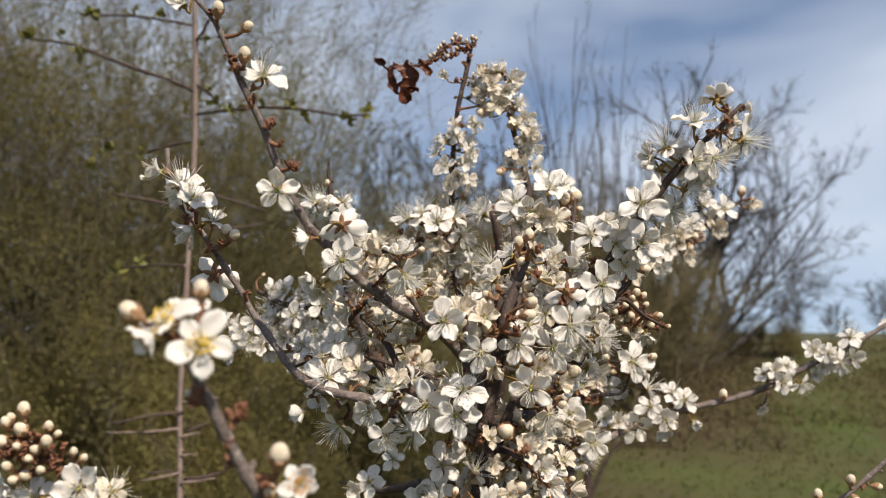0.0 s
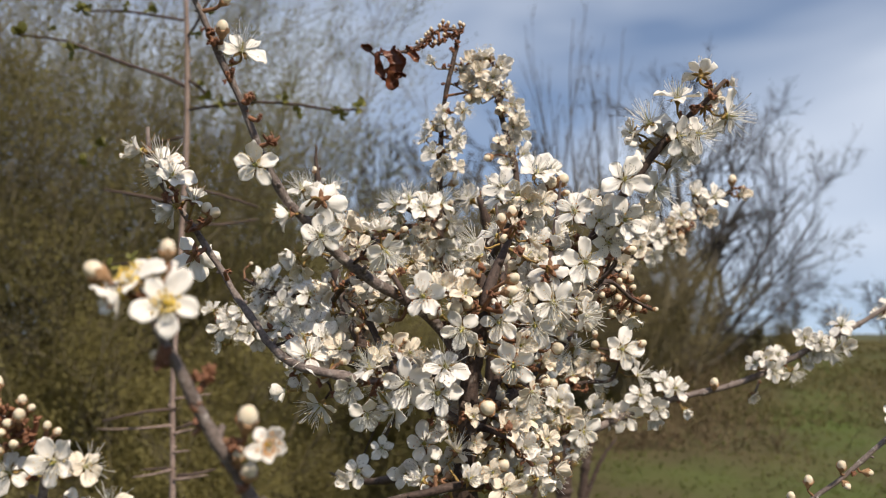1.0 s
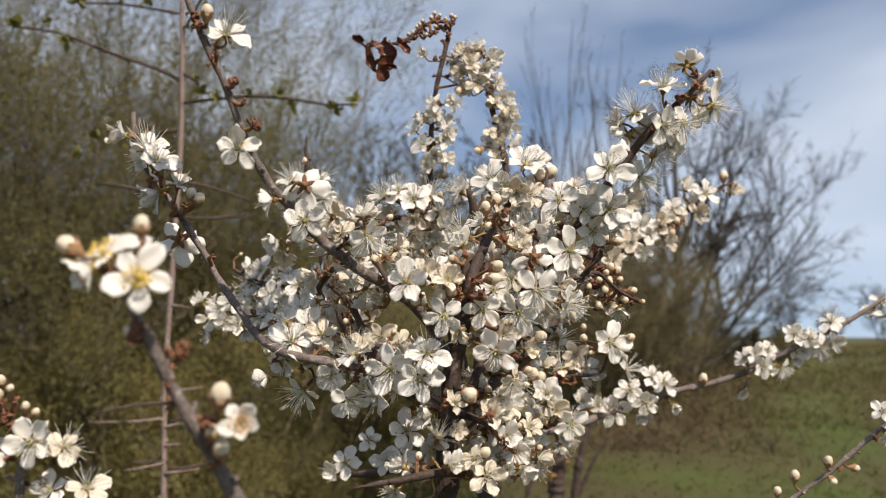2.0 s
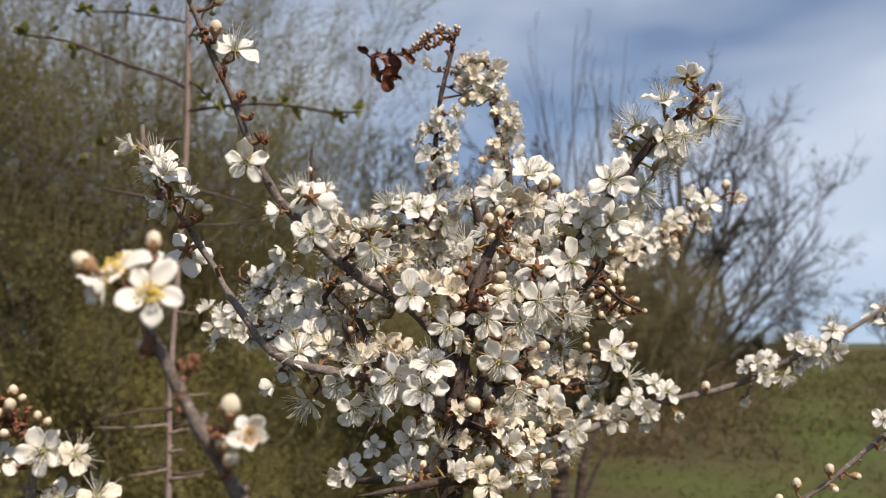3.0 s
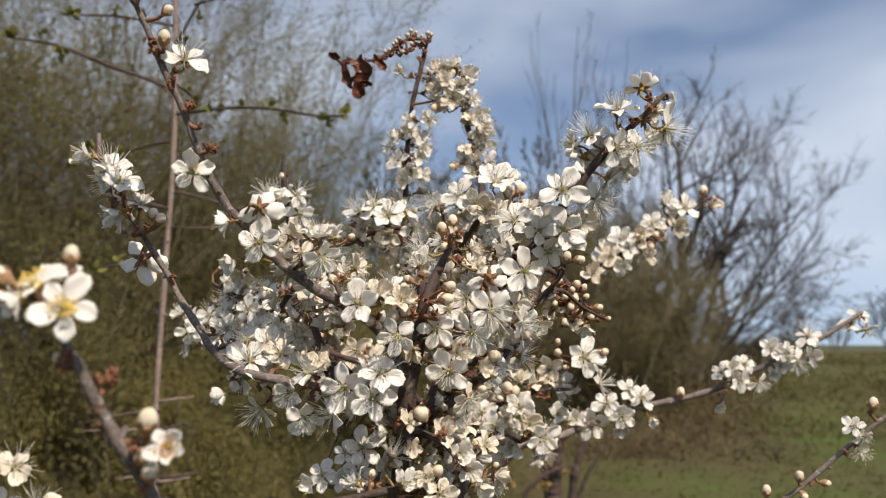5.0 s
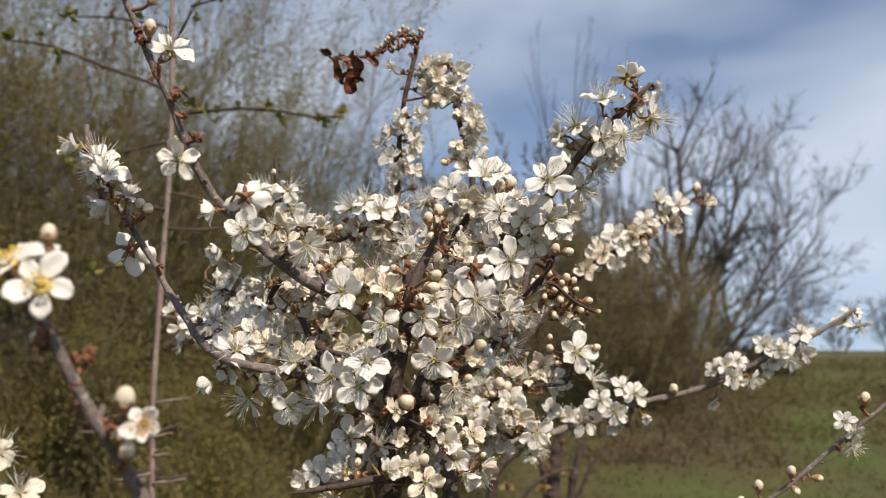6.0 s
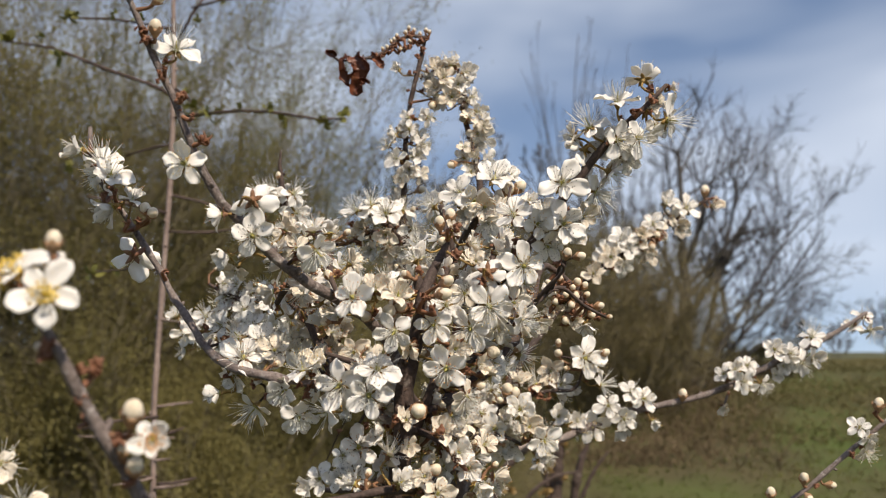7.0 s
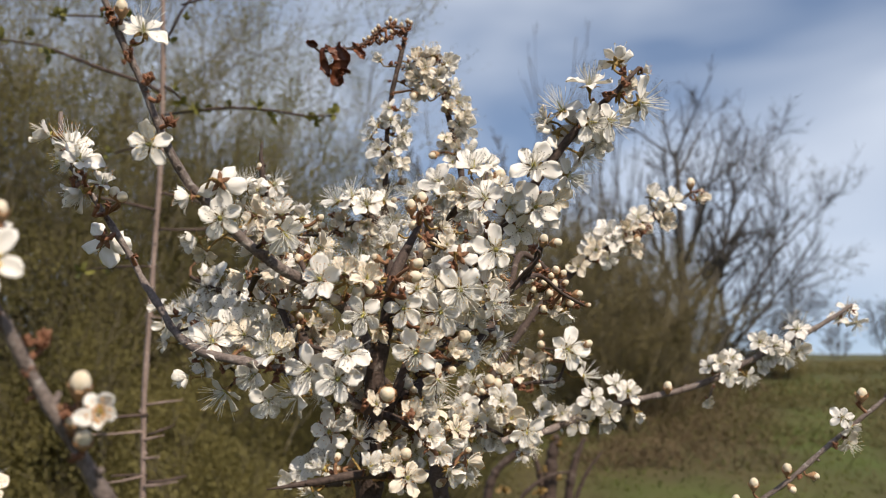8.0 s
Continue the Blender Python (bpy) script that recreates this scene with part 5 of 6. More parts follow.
scales(near, -0.1061, 0.2392, 1.3235, 2.25)
scales(near, -0.1030, 0.2394, 1.3215, 2.53)
scales(near, -0.0999, 0.2395, 1.3204, 2.25)
scales(near, -0.0971, 0.2397, 1.3179, 2.53)
scales(near, -0.0943, 0.2400, 1.3151, 2.25)
scales(near, -0.1044, 0.2396, 1.3195, 2.25)
scales(near, -0.1075, 0.2394, 1.3215, 2.11)
scales(near, -0.0983, 0.2395, 1.3207, 1.97)
scales(near, -0.1089, 0.2396, 1.3195, 2.11)
scales(near, -0.1016, 0.2391, 1.3246, 1.82)

bud(near, -0.1079, 0.2388, 1.3169, 1.68, -20, 30)
bud(near, -0.1030, 0.2380, 1.3148, 1.81, 0, 10)
bud(near, -0.1067, 0.2401, 1.3134, 1.68, -30, 0)
bud(near, -0.0987, 0.2368, 1.3163, 1.52, 10, 20)

# the crowded middle, flower by flower
blossom(front, -0.0462, 0.2620, 1.3891, 7.7, 0, -8, "o", "y", 90)
blossom(front, -0.0293, 0.2740, 1.3809, 8.0, 172, -4, "o", "s", 54)
blossom(front, -0.0397, 0.2810, 1.3777, 6.2, -80, -15, "c", "s")
blossom(front, -0.0296, 0.2760, 1.3708, 8.3, 5, -4, "o", "d", 30)
blossom(front, -0.0385, 0.2850, 1.3658, 6.1, -40, -20, "c", "y")
blossom(front, -0.0376, 0.2920, 1.3623, 5.4, -20, -30, "o", "y")
blossom(front, -0.0243, 0.3000, 1.3748, 5.8, -10, 20, "r", "o")
blossom(front, -0.0209, 0.3000, 1.3698, 5.6, 20, 0, "r", "o")
blossom(front, -0.0252, 0.3020, 1.3681, 5.2, 0, -20, "c", "y")
blossom(back, -0.0641, 0.4700, 1.4149, 9.4, -35, 50, "r", "d")
blossom(back, -0.0586, 0.4740, 1.4126, 7.9, -10, 10, "o", "y")
blossom(back, -0.0497, 0.4720, 1.4153, 8.8, 45, 25, "r", "d")
blossom(back, -0.0488, 0.4750, 1.4058, 8.9, 35, -5, "r", "d")
blossom(back, -0.0534, 0.4780, 1.3973, 8.3, 10, -10, "c", "y")
blossom(back, -0.0176, 0.4640, 1.4058, 9.6, -40, 42, "r", "y")
blossom(back, -0.0106, 0.4640, 1.4087, 9.6, -15, 62, "r", "d")
blossom(back, -0.0029, 0.4580, 1.4035, 11.3, 5, 32, "o", "y")
blossom(back, 0.0050, 0.4640, 1.4065, 9.0, 30, 48, "r", "y")
blossom(back, 0.0096, 0.4660, 1.3976, 9.6, 55, 2, "r", "y")
blossom(back, -0.0029, 0.4600, 1.3936, 9.2, 0, -15, "c", "o")
blossom(back, -0.0109, 0.4740, 1.3879, 8.5, -15, -32, "c", "y")
blossom(back, -0.0148, 0.4700, 1.3973, 8.1, -30, 0, "c", "o")
blossom(back, -0.0033, 0.4700, 1.3877, 7.8, 0, -30, "c", "o")
blossom(back, 0.0035, 0.4720, 1.3879, 8.2, 25, -30, "c", "y")
blossom(back, 0.0075, 0.4760, 1.3842, 8.2, 30, -38, "o", "y")
blossom(back, 0.0016, 0.5000, 1.3768, 10.0, 0, 4, "o", "y", 54)
blossom(back, 0.0107, 0.5000, 1.3739, 6.3, 20, -20, "c", "y")
blossom(back, 0.0209, 0.4900, 1.3776, 7.2, 10, 10, "c", "y")
blossom(back, 0.0206, 0.4800, 1.4109, 8.6, -30, 20, "r", "y")
blossom(back, 0.0318, 0.4120, 1.4063, 9.9, -30, 22, "o", "y")
blossom(back, 0.0382, 0.4080, 1.4018, 10.3, 0, 2, "o", "y")
blossom(back, 0.0466, 0.4100, 1.4122, 10.9, 10, 34, "o", "y")
blossom(back, 0.0532, 0.4140, 1.4134, 8.3, 30, 30, "o", "y")
blossom(back, 0.0425, 0.4040, 1.3988, 9.4, 0, -10, "c", "o")
blossom(back, 0.0480, 0.4060, 1.3981, 8.4, 15, 0, "r", "o")
blossom(back, 0.0439, 0.4040, 1.3924, 8.1, 0, -45, "c", "y")
blossom(back, 0.0349, 0.4120, 1.3967, 7.7, -25, -20, "c", "o")
blossom(front, 0.0470, 0.3000, 1.3809, 8.0, -15, 15, "r", "s")
blossom(front, 0.0521, 0.3010, 1.3852, 4.4, 20, 40, "c", "s")
blossom(front, 0.0547, 0.3000, 1.3780, 6.8, 20, -10, "o", "y")
blossom(back, 0.0568, 0.4800, 1.3877, 10.6, -5, -10, "o", "y")
blossom(back, 0.0484, 0.4800, 1.3888, 9.6, -20, 0, "c", "o")
blossom(front, 0.0351, 0.2930, 1.3654, 4.1, 0, 15, "c", "s")
blossom(front, 0.0391, 0.2990, 1.3625, 8.6, 165, -12, "o", "s", 54)
blossom(front, 0.0504, 0.3010, 1.3648, 8.8, 5, -8, "o", "y", 18)
blossom(front, 0.0280, 0.2920, 1.3749, 3.9, 20, 30, "c", "o")
blossom(front, 0.0000, 0.2700, 1.3530, 7.7, -5, 8, "o", "s", 18)
blossom(front, 0.0054, 0.2830, 1.3560, 6.6, 0, 45, "c", "s")
blossom(front, 0.0121, 0.2830, 1.3543, 6.6, 10, 28, "c", "o")
blossom(front, 0.0008, 0.2840, 1.3579, 5.9, -20, 52, "r", "y")
blossom(front, 0.0084, 0.2900, 1.3590, 5.8, 5, 45, "r", "s")
blossom(front, -0.0111, 0.2770, 1.3665, 7.8, 40, -32, "r", "y")
blossom(front, -0.0131, 0.2820, 1.3731, 6.6, -10, 52, "c", "s")
blossom(front, 0.0392, 0.2930, 1.3518, 8.8, 10, -10, "r", "y", 60)
blossom(front, 0.0335, 0.2930, 1.3451, 8.2, 0, -22, "r", "y")
blossom(front, 0.0224, 0.2900, 1.3461, 7.7, -5, -14, "o", "y", 36)
blossom(front, 0.0263, 0.2870, 1.3330, 9.0, -5, -5, "o", "s", 36)
blossom(front, 0.0472, 0.3020, 1.3535, 7.0, 20, 0, "r", "o")
blossom(front, 0.0494, 0.2990, 1.3480, 7.4, 60, -15, "r", "d")
blossom(front, 0.0425, 0.3040, 1.3454, 6.1, 20, -30, "o", "y")
blossom(front, 0.0830, 0.3920, 1.3490, 6.3, 10, -40, "c", "y")
blossom(front, 0.0748, 0.3940, 1.3584, 6.8, -10, -10, "c", "o")
blossom(front, 0.0697, 0.3920, 1.3551, 6.3, -20, -10, "c", "o")
blossom(front, 0.0778, 0.3920, 1.3513, 5.7, 10, -20, "c", "o")
blossom(back, 0.0964, 0.4870, 1.3346, 12.7, 5, 0, "o", "y", 72)
blossom(back, 0.0853, 0.4960, 1.3208, 10.2, 10, 22, "r", "y")
blossom(back, 0.0808, 0.4980, 1.3277, 9.6, -15, 10, "c", "o")
blossom(back, 0.0930, 0.5000, 1.3170, 4.7, 30, 10, "c", "y")
blossom(back, 0.1103, 0.5560, 1.2950, 13.3, 5, 5, "o", "y")
blossom(back, 0.1024, 0.5560, 1.2979, 10.0, -20, 20, "c", "y")
blossom(back, 0.0629, 0.4780, 1.3092, 11.8, 0, 22, "c", "y")
blossom(back, 0.0506, 0.4820, 1.2997, 11.2, -15, 5, "c", "y")
blossom(back, 0.0748, 0.4780, 1.2946, 10.5, 10, -15, "o", "y")
blossom(back, 0.0581, 0.4900, 1.2897, 10.1, 0, -10, "c", "y")
blossom(back, 0.0676, 0.4800, 1.3006, 10.2, 15, 20, "c", "o")
blossom(back, 0.0445, 0.4860, 1.3070, 9.1, -20, 30, "r", "y")
blossom(back, 0.0865, 0.5200, 1.3029, 9.0, 15, 20, "c", "y")
blossom(back, 0.0639, 0.4920, 1.3226, 7.9, 0, 40, "c", "o")
blossom(back, 0.0499, 0.4900, 1.2891, 9.8, -10, -5, "o", "y")
blossom(front, -0.0354, 0.2950, 1.3360, 8.5, 0, 24, "r", "s")
blossom(front, -0.0387, 0.3000, 1.3304, 6.0, -20, -35, "c", "y")
blossom(front, -0.0328, 0.3030, 1.3205, 8.1, -52, -48, "r", "y")
blossom(front, -0.0224, 0.2930, 1.3260, 7.4, -20, -20, "o", "d")
blossom(front, -0.0174, 0.2910, 1.3186, 7.0, 10, -25, "o", "y")
blossom(front, -0.0166, 0.2910, 1.3325, 7.4, -10, 66, "r", "y")
blossom(front, -0.0136, 0.2960, 1.3351, 5.9, 25, 30, "c", "y")
blossom(front, -0.0286, 0.2980, 1.3320, 6.4, -10, 20, "o", "d")
blossom(front, -0.0053, 0.2900, 1.3278, 9.1, -15, -5, "o", "d")
blossom(front, 0.0039, 0.2840, 1.3253, 8.9, 5, -4, "o", "d", 0)
blossom(front, 0.0062, 0.2850, 1.3330, 8.0, 0, 38, "r", "d")
blossom(front, -0.0092, 0.2930, 1.3198, 7.8, -70, -10, "r", "y")
blossom(front, 0.0110, 0.2830, 1.3437, 7.9, -10, -14, "o", "d")
blossom(front, 0.0156, 0.2900, 1.3397, 5.8, 10, -20, "c", "o")
blossom(front, -0.0004, 0.3020, 1.3087, 8.0, 0, 10, "o", "s")
blossom(front, -0.0013, 0.3060, 1.2995, 7.5, -5, 10, "o", "d")
blossom(front, -0.0064, 0.3080, 1.2985, 6.2, -20, 10, "c", "y")
blossom(front, 0.0075, 0.3050, 1.3030, 6.1, 25, 5, "o", "y")
blossom(front, 0.0145, 0.2920, 1.3177, 5.1, 10, 20, "c", "o")
blossom(front, 0.0149, 0.2960, 1.3096, 4.7, 10, 0, "c", "o")
blossom(front, 0.0254, 0.2920, 1.3145, 6.6, 10, 20, "c", "o")
blossom(front, 0.0300, 0.2960, 1.3079, 6.7, 25, 5, "c", "s")
blossom(front, 0.0332, 0.3000, 1.3028, 7.6, 10, 10, "c", "s")
blossom(front, 0.0202, 0.2900, 1.3015, 5.4, 0, 15, "c", "o")
blossom(front, 0.0283, 0.3000, 1.3180, 6.0, 20, -10, "r", "y")
blossom(front, 0.0326, 0.2960, 1.3246, 6.3, 25, -10, "r", "o")
blossom(front, 0.0362, 0.2970, 1.3343, 5.1, 35, 10, "c", "o")
blossom(front, 0.0289, 0.2920, 1.3389, 6.6, 10, 10, "c", "o")
blossom(front, 0.0262, 0.2940, 1.3521, 6.3, 0, 15, "r", "y")
blossom(front, 0.0318, 0.2960, 1.3558, 5.9, -15, 10, "r", "y")
blossom(front, -0.0386, 0.3020, 1.3423, 7.2, -10, 35, "r", "y")
blossom(front, -0.0309, 0.3000, 1.3409, 7.0, 15, 25, "o", "d")
blossom(front, -0.0448, 0.3050, 1.3459, 6.5, -30, 30, "r", "y")
blossom(front, -0.0264, 0.2980, 1.3381, 6.2, 25, 15, "o", "y")
blossom(front, -0.0348, 0.3060, 1.3459, 6.5, 0, 30, "r", "d")
blossom(front, -0.0526, 0.2728, 1.4249, 8.01, 15, 28, "r", "y", 185)
blossom(back, -0.1012, 0.5100, 1.3552, 9.2, -20, 25, "r", "y")
blossom(back, -0.1071, 0.5120, 1.3503, 8.5, -30, 10, "o", "y")
blossom(back, -0.0961, 0.5080, 1.3436, 9.1, -10, 0, "c", "y")
blossom(back, -0.1176, 0.5140, 1.3558, 7.9, -40, 20, "c", "y")
blossom(back, -0.1125, 0.5120, 1.3465, 8.2, -20, -10, "o", "y")
blossom(back, -0.1031, 0.5100, 1.3448, 8.2, 0, -10, "r", "d")
blossom(back, -0.0923, 0.5080, 1.3601, 8.5, -10, 40, "r", "y")
blossom(back, -0.0785, 0.5000, 1.3582, 10.0, -10, 15, "o", "y")
blossom(back, -0.0906, 0.5080, 1.3662, 9.1, -30, 25, "r", "y")
blossom(back, -0.0625, 0.4940, 1.3635, 9.5, 0, 20, "o", "y")
blossom(back, -0.0537, 0.4900, 1.3664, 9.1, 10, 15, "r", "d")
blossom(back, -0.0449, 0.4880, 1.3552, 9.4, 10, 10, "o", "y")
blossom(back, -0.0401, 0.4880, 1.3477, 9.1, 0, 15, "c", "o")
blossom(back, -0.0671, 0.4980, 1.3505, 9.6, -10, 10, "o", "y")
blossom(back, -0.0838, 0.5040, 1.3722, 9.1, -20, 30, "o", "y")
blossom(back, -0.0377, 0.4840, 1.3710, 8.4, 10, 20, "r", "y")
blossom(back, -0.0342, 0.4860, 1.3594, 8.7, 15, 10, "c", "o")
blossom(back, -0.0387, 0.5080, 1.2715, 11.2, -10, 10, "o", "y")
blossom(back, -0.0452, 0.5080, 1.2679, 9.1, -25, 0, "c", "y")
blossom(back, -0.0261, 0.5000, 1.2844, 7.7, 10, 10, "o", "y")
blossom(back, -0.0720, 0.5000, 1.3415, 11.7, -10, 10, "r", "y")
blossom(back, -0.0840, 0.5080, 1.3467, 10.5, -25, 15, "o", "y")
blossom(back, -0.0788, 0.5060, 1.3510, 10.1, -20, 30, "c", "o")
blossom(back, -0.0560, 0.4940, 1.3387, 11.5, 15, 10, "o", "y")
blossom(back, -0.0611, 0.4980, 1.3493, 9.6, 0, 15, "o", "y")
blossom(back, -0.0832, 0.5080, 1.3638, 9.1, -30, 30, "r", "y")
blossom(back, -0.0683, 0.5020, 1.3601, 9.4, -5, 20, "c", "y")
blossom(back, -0.0546, 0.4940, 1.3553, 9.5, 10, 10, "o", "y")
blossom(back, -0.0690, 0.5000, 1.3691, 8.7, -20, 40, "r", "y")
blossom(back, -0.0895, 0.5100, 1.3565, 8.8, -40, 15, "c", "y")
blossom(back, -0.0924, 0.5100, 1.3479, 8.2, -30, 0, "o", "y")
blossom(back, -0.0745, 0.4980, 1.3331, 9.3, 0, -10, "c", "y")
blossom(back, -0.0260, 0.4880, 1.3478, 10.1, 0, 20, "c", "o")
blossom(back, -0.0198, 0.4860, 1.3368, 11.3, 0, 5, "c", "o")
blossom(back, -0.0110, 0.4860, 1.3333, 9.7, 20, 0, "r", "o")
blossom(back, -0.0213, 0.4880, 1.3297, 9.1, -10, -15, "c", "y")
blossom(back, -0.0319, 0.4900, 1.3395, 9.1, -20, 5, "c", "o")
blossom(back, -0.0438, 0.4920, 1.3335, 9.2, 0, 10, "c", "o")
blossom(back, -0.0472, 0.4940, 1.3446, 8.6, 0, 20, "r", "o")
blossom(back, -0.0424, 0.4880, 1.3644, 8.5, -10, 20, "c", "y")
blossom(back, -0.0304, 0.4860, 1.3658, 8.4, 10, 10, "c", "y")
blossom(front, 0.0891, 0.3030, 1.4256, 7.3, 150, 45, "c", "y")
blossom(front, 0.0969, 0.3000, 1.4214, 3.6, 60, 20, "c", "s")
blossom(front, 0.0793, 0.2950, 1.4159, 8.6, 0, 78, "o", "d")
blossom(front, 0.0952, 0.2960, 1.4103, 8.3, 60, -10, "r", "d")
blossom(front, 0.0790, 0.2940, 1.4035, 8.0, 35, -5, "o", "d", 100)
blossom(front, 0.0857, 0.2960, 1.4046, 7.7, 30, -15, "r", "d")
blossom(front, 0.0710, 0.2990, 1.4089, 8.2, -60, 60, "r", "d")
blossom(front, 0.0694, 0.3020, 1.4020, 7.0, -140, -10, "o", "y")
blossom(front, 0.0614, 0.2920, 1.3895, 8.8, 0, 8, "o", "d", 60)
blossom(front, 0.0780, 0.3030, 1.3951, 7.1, 100, -25, "r", "d")
blossom(front, 0.0736, 0.3030, 1.3885, 7.9, 70, -20, "r", "d")
blossom(front, 0.0626, 0.2990, 1.3780, 8.0, 10, 0, "o", "y")
blossom(front, 0.0693, 0.3050, 1.3810, 6.5, 30, 10, "c", "y")
blossom(front, 0.0571, 0.3040, 1.3816, 6.1, -20, 20, "o", "y")
blossom(front, 0.0904, 0.3040, 1.4151, 5.3, 20, 30, "c", "s")
blossom(front, 0.0765, 0.3030, 1.4043, 6.9, -20, -10, "o", "y")
blossom(front, 0.0829, 0.3040, 1.3998, 6.9, 10, -30, "o", "y")
blossom(front, 0.0929, 0.3030, 1.4100, 6.1, 20, -20, "o", "y")
blossom(front, 0.0936, 0.3050, 1.4180, 5.3, 40, 20, "c", "y")
blossom(front, 0.0665, 0.3030, 1.4065, 6.1, -70, 0, "o", "y")
blossom(front, 0.0703, 0.3050, 1.3929, 5.7, -20, -20, "o", "y")
blossom(back, 0.0012, 0.4780, 1.4807, 5.4, -30, 20, "c", "y")
blossom(back, 0.0169, 0.4720, 1.4546, 6.3, 40, 10, "r", "y")
blossom(back, 0.0002, 0.4740, 1.4455, 6.9, -50, 10, "c", "y")
blossom(back, 0.0073, 0.4740, 1.4487, 6.6, 0, 10, "o", "y")
blossom(back, 0.0133, 0.4740, 1.4407, 7.3, 35, -5, "o", "y")
blossom(back, 0.0014, 0.4740, 1.4334, 7.6, -40, 5, "o", "y")
blossom(back, 0.0073, 0.4740, 1.4283, 8.2, 0, -10, "c", "y")
blossom(back, 0.0113, 0.4740, 1.4358, 7.3, 30, 10, "o", "y")
blossom(back, 0.0037, 0.4740, 1.4237, 6.3, -20, -20, "c", "y")
blossom(back, 0.0127, 0.4740, 1.4254, 6.3, 30, -20, "r", "y")
blossom(back, -0.0032, 0.4740, 1.4403, 5.7, -60, 20, "r", "y")
blossom(back, 0.0205, 0.4760, 1.4802, 8.2, -25, 30, "c", "o")
blossom(back, 0.0276, 0.4750, 1.4825, 8.5, 5, 45, "c", "y")
blossom(back, 0.0351, 0.4750, 1.4779, 8.2, 30, 25, "c", "y")
blossom(back, 0.0207, 0.4740, 1.4699, 8.5, -25, 0, "c", "o")
blossom(back, 0.0286, 0.4720, 1.4648, 8.8, 5, -5, "c", "o")
blossom(back, 0.0246, 0.4720, 1.4746, 8.2, -5, 15, "c", "o")
blossom(back, 0.0315, 0.4720, 1.4712, 8.2, 15, 10, "c", "y")
blossom(back, 0.0385, 0.4750, 1.4656, 7.6, 40, 0, "o", "y")
blossom(back, 0.0411, 0.4760, 1.4583, 7.3, 45, -5, "o", "y")
blossom(back, 0.0448, 0.4770, 1.4533, 7.0, 55, 5, "r", "y")
blossom(back, 0.0352, 0.4780, 1.4570, 6.4, 0, -20, "c", "y")
blossom(back, 0.0449, 0.4780, 1.4453, 7.6, 35, -40, "r", "y")
blossom(back, 0.0236, 0.4760, 1.4635, 7.0, -30, -20, "c", "y")
blossom(back, 0.0352, 0.4800, 1.4353, 7.0, -25, 5, "c", "y")
blossom(back, 0.0465, 0.4780, 1.4331, 7.6, 30, 0, "o", "y")
blossom(back, 0.0415, 0.4800, 1.4405, 6.4, 20, 10, "o", "y")
blossom(back, 0.0383, 0.4760, 1.4275, 7.6, 0, 20, "o", "y")
blossom(back, 0.0229, 0.4759, 1.4807, 7.1, 24, -4, "c", "s")
blossom(back, 0.0298, 0.4790, 1.4831, 6.8, -37, -19, "c", "o")
blossom(back, 0.0360, 0.4784, 1.4750, 7.1, -21, 40, "r", "s")
blossom(back, 0.0313, 0.4772, 1.4678, 6.8, -26, 9, "r", "y")
blossom(back, 0.0204, 0.4809, 1.4705, 7.2, 21, 29, "r", "y")
blossom(back, 0.0159, 0.4794, 1.4769, 6.2, -37, 0, "r", "y")
blossom(back, 0.0257, 0.4764, 1.4738, 7.7, -42, 14, "c", "s")
blossom(back, 0.0360, 0.4797, 1.4646, 6.5, 9, 30, "r", "s")
blossom(back, 0.0249, 0.4817, 1.4639, 6.5, -28, 26, "o", "y")
blossom(back, 0.0068, 0.4711, 1.4540, 6.1, -18, 13, "r", "s")
blossom(back, 0.0122, 0.4762, 1.4455, 6.2, -7, 33, "r", "s")
blossom(back, 0.0088, 0.4746, 1.4353, 6.1, 23, 32, "r", "y")
blossom(back, 0.0019, 0.4772, 1.4496, 5.2, 42, -17, "c", "y")
blossom(back, 0.0050, 0.4756, 1.4280, 5.8, -4, -7, "r", "y")
blossom(back, 0.0135, 0.4751, 1.4553, 5.2, 28, 14, "c", "y")
blossom(back, 0.0371, 0.4705, 1.4541, 6.1, 36, 41, "o", "o")
blossom(back, 0.0416, 0.4764, 1.4471, 6.2, 7, -1, "o", "o")
blossom(back, 0.0448, 0.4734, 1.4501, 4.9, 8, -5, "o", "y")
blossom(back, 0.0350, 0.4730, 1.4394, 5.5, 30, 22, "r", "o")
blossom(back, 0.0411, 0.4740, 1.4346, 5.5, -41, 19, "o", "y")

bud(front, 0.0265, 0.2850, 1.3589, 2.28, 50, 20)
bud(front, 0.0256, 0.2850, 1.3551, 2.47, 70, 10)
bud(front, 0.0240, 0.3000, 1.3784, 2.20, -10, 70)
bud(front, 0.0273, 0.3000, 1.3808, 2.20, 10, 70)
bud(front, 0.0250, 0.3000, 1.3723, 2.00, -20, 10)
bud(front, 0.0096, 0.2830, 1.3498, 2.64, -10, 30)
bud(front, 0.0126, 0.2850, 1.3516, 2.47, 20, 20)
bud(front, 0.0184, 0.2810, 1.3212, 3.00, 0, 10)
bud(front, 0.0506, 0.3000, 1.3447, 2.00, 30, 0)
bud(front, 0.0406, 0.2960, 1.3380, 2.56, 30, 10)
bud(back, -0.0587, 0.4800, 1.4258, 2.24, -10, 70)
bud(back, 0.0123, 0.5130, 1.4246, 2.73, 70, 20)
bud(back, -0.0193, 0.4700, 1.3950, 2.19, -40, 40)
bud(back, -0.0250, 0.4700, 1.3944, 2.19, -50, 40)
bud(back, -0.0279, 0.4700, 1.3927, 1.88, -60, 20)
bud(back, -0.0380, 0.4700, 1.3539, 2.19, -30, 40)
bud(back, -0.0354, 0.4700, 1.3505, 2.19, 10, 40)
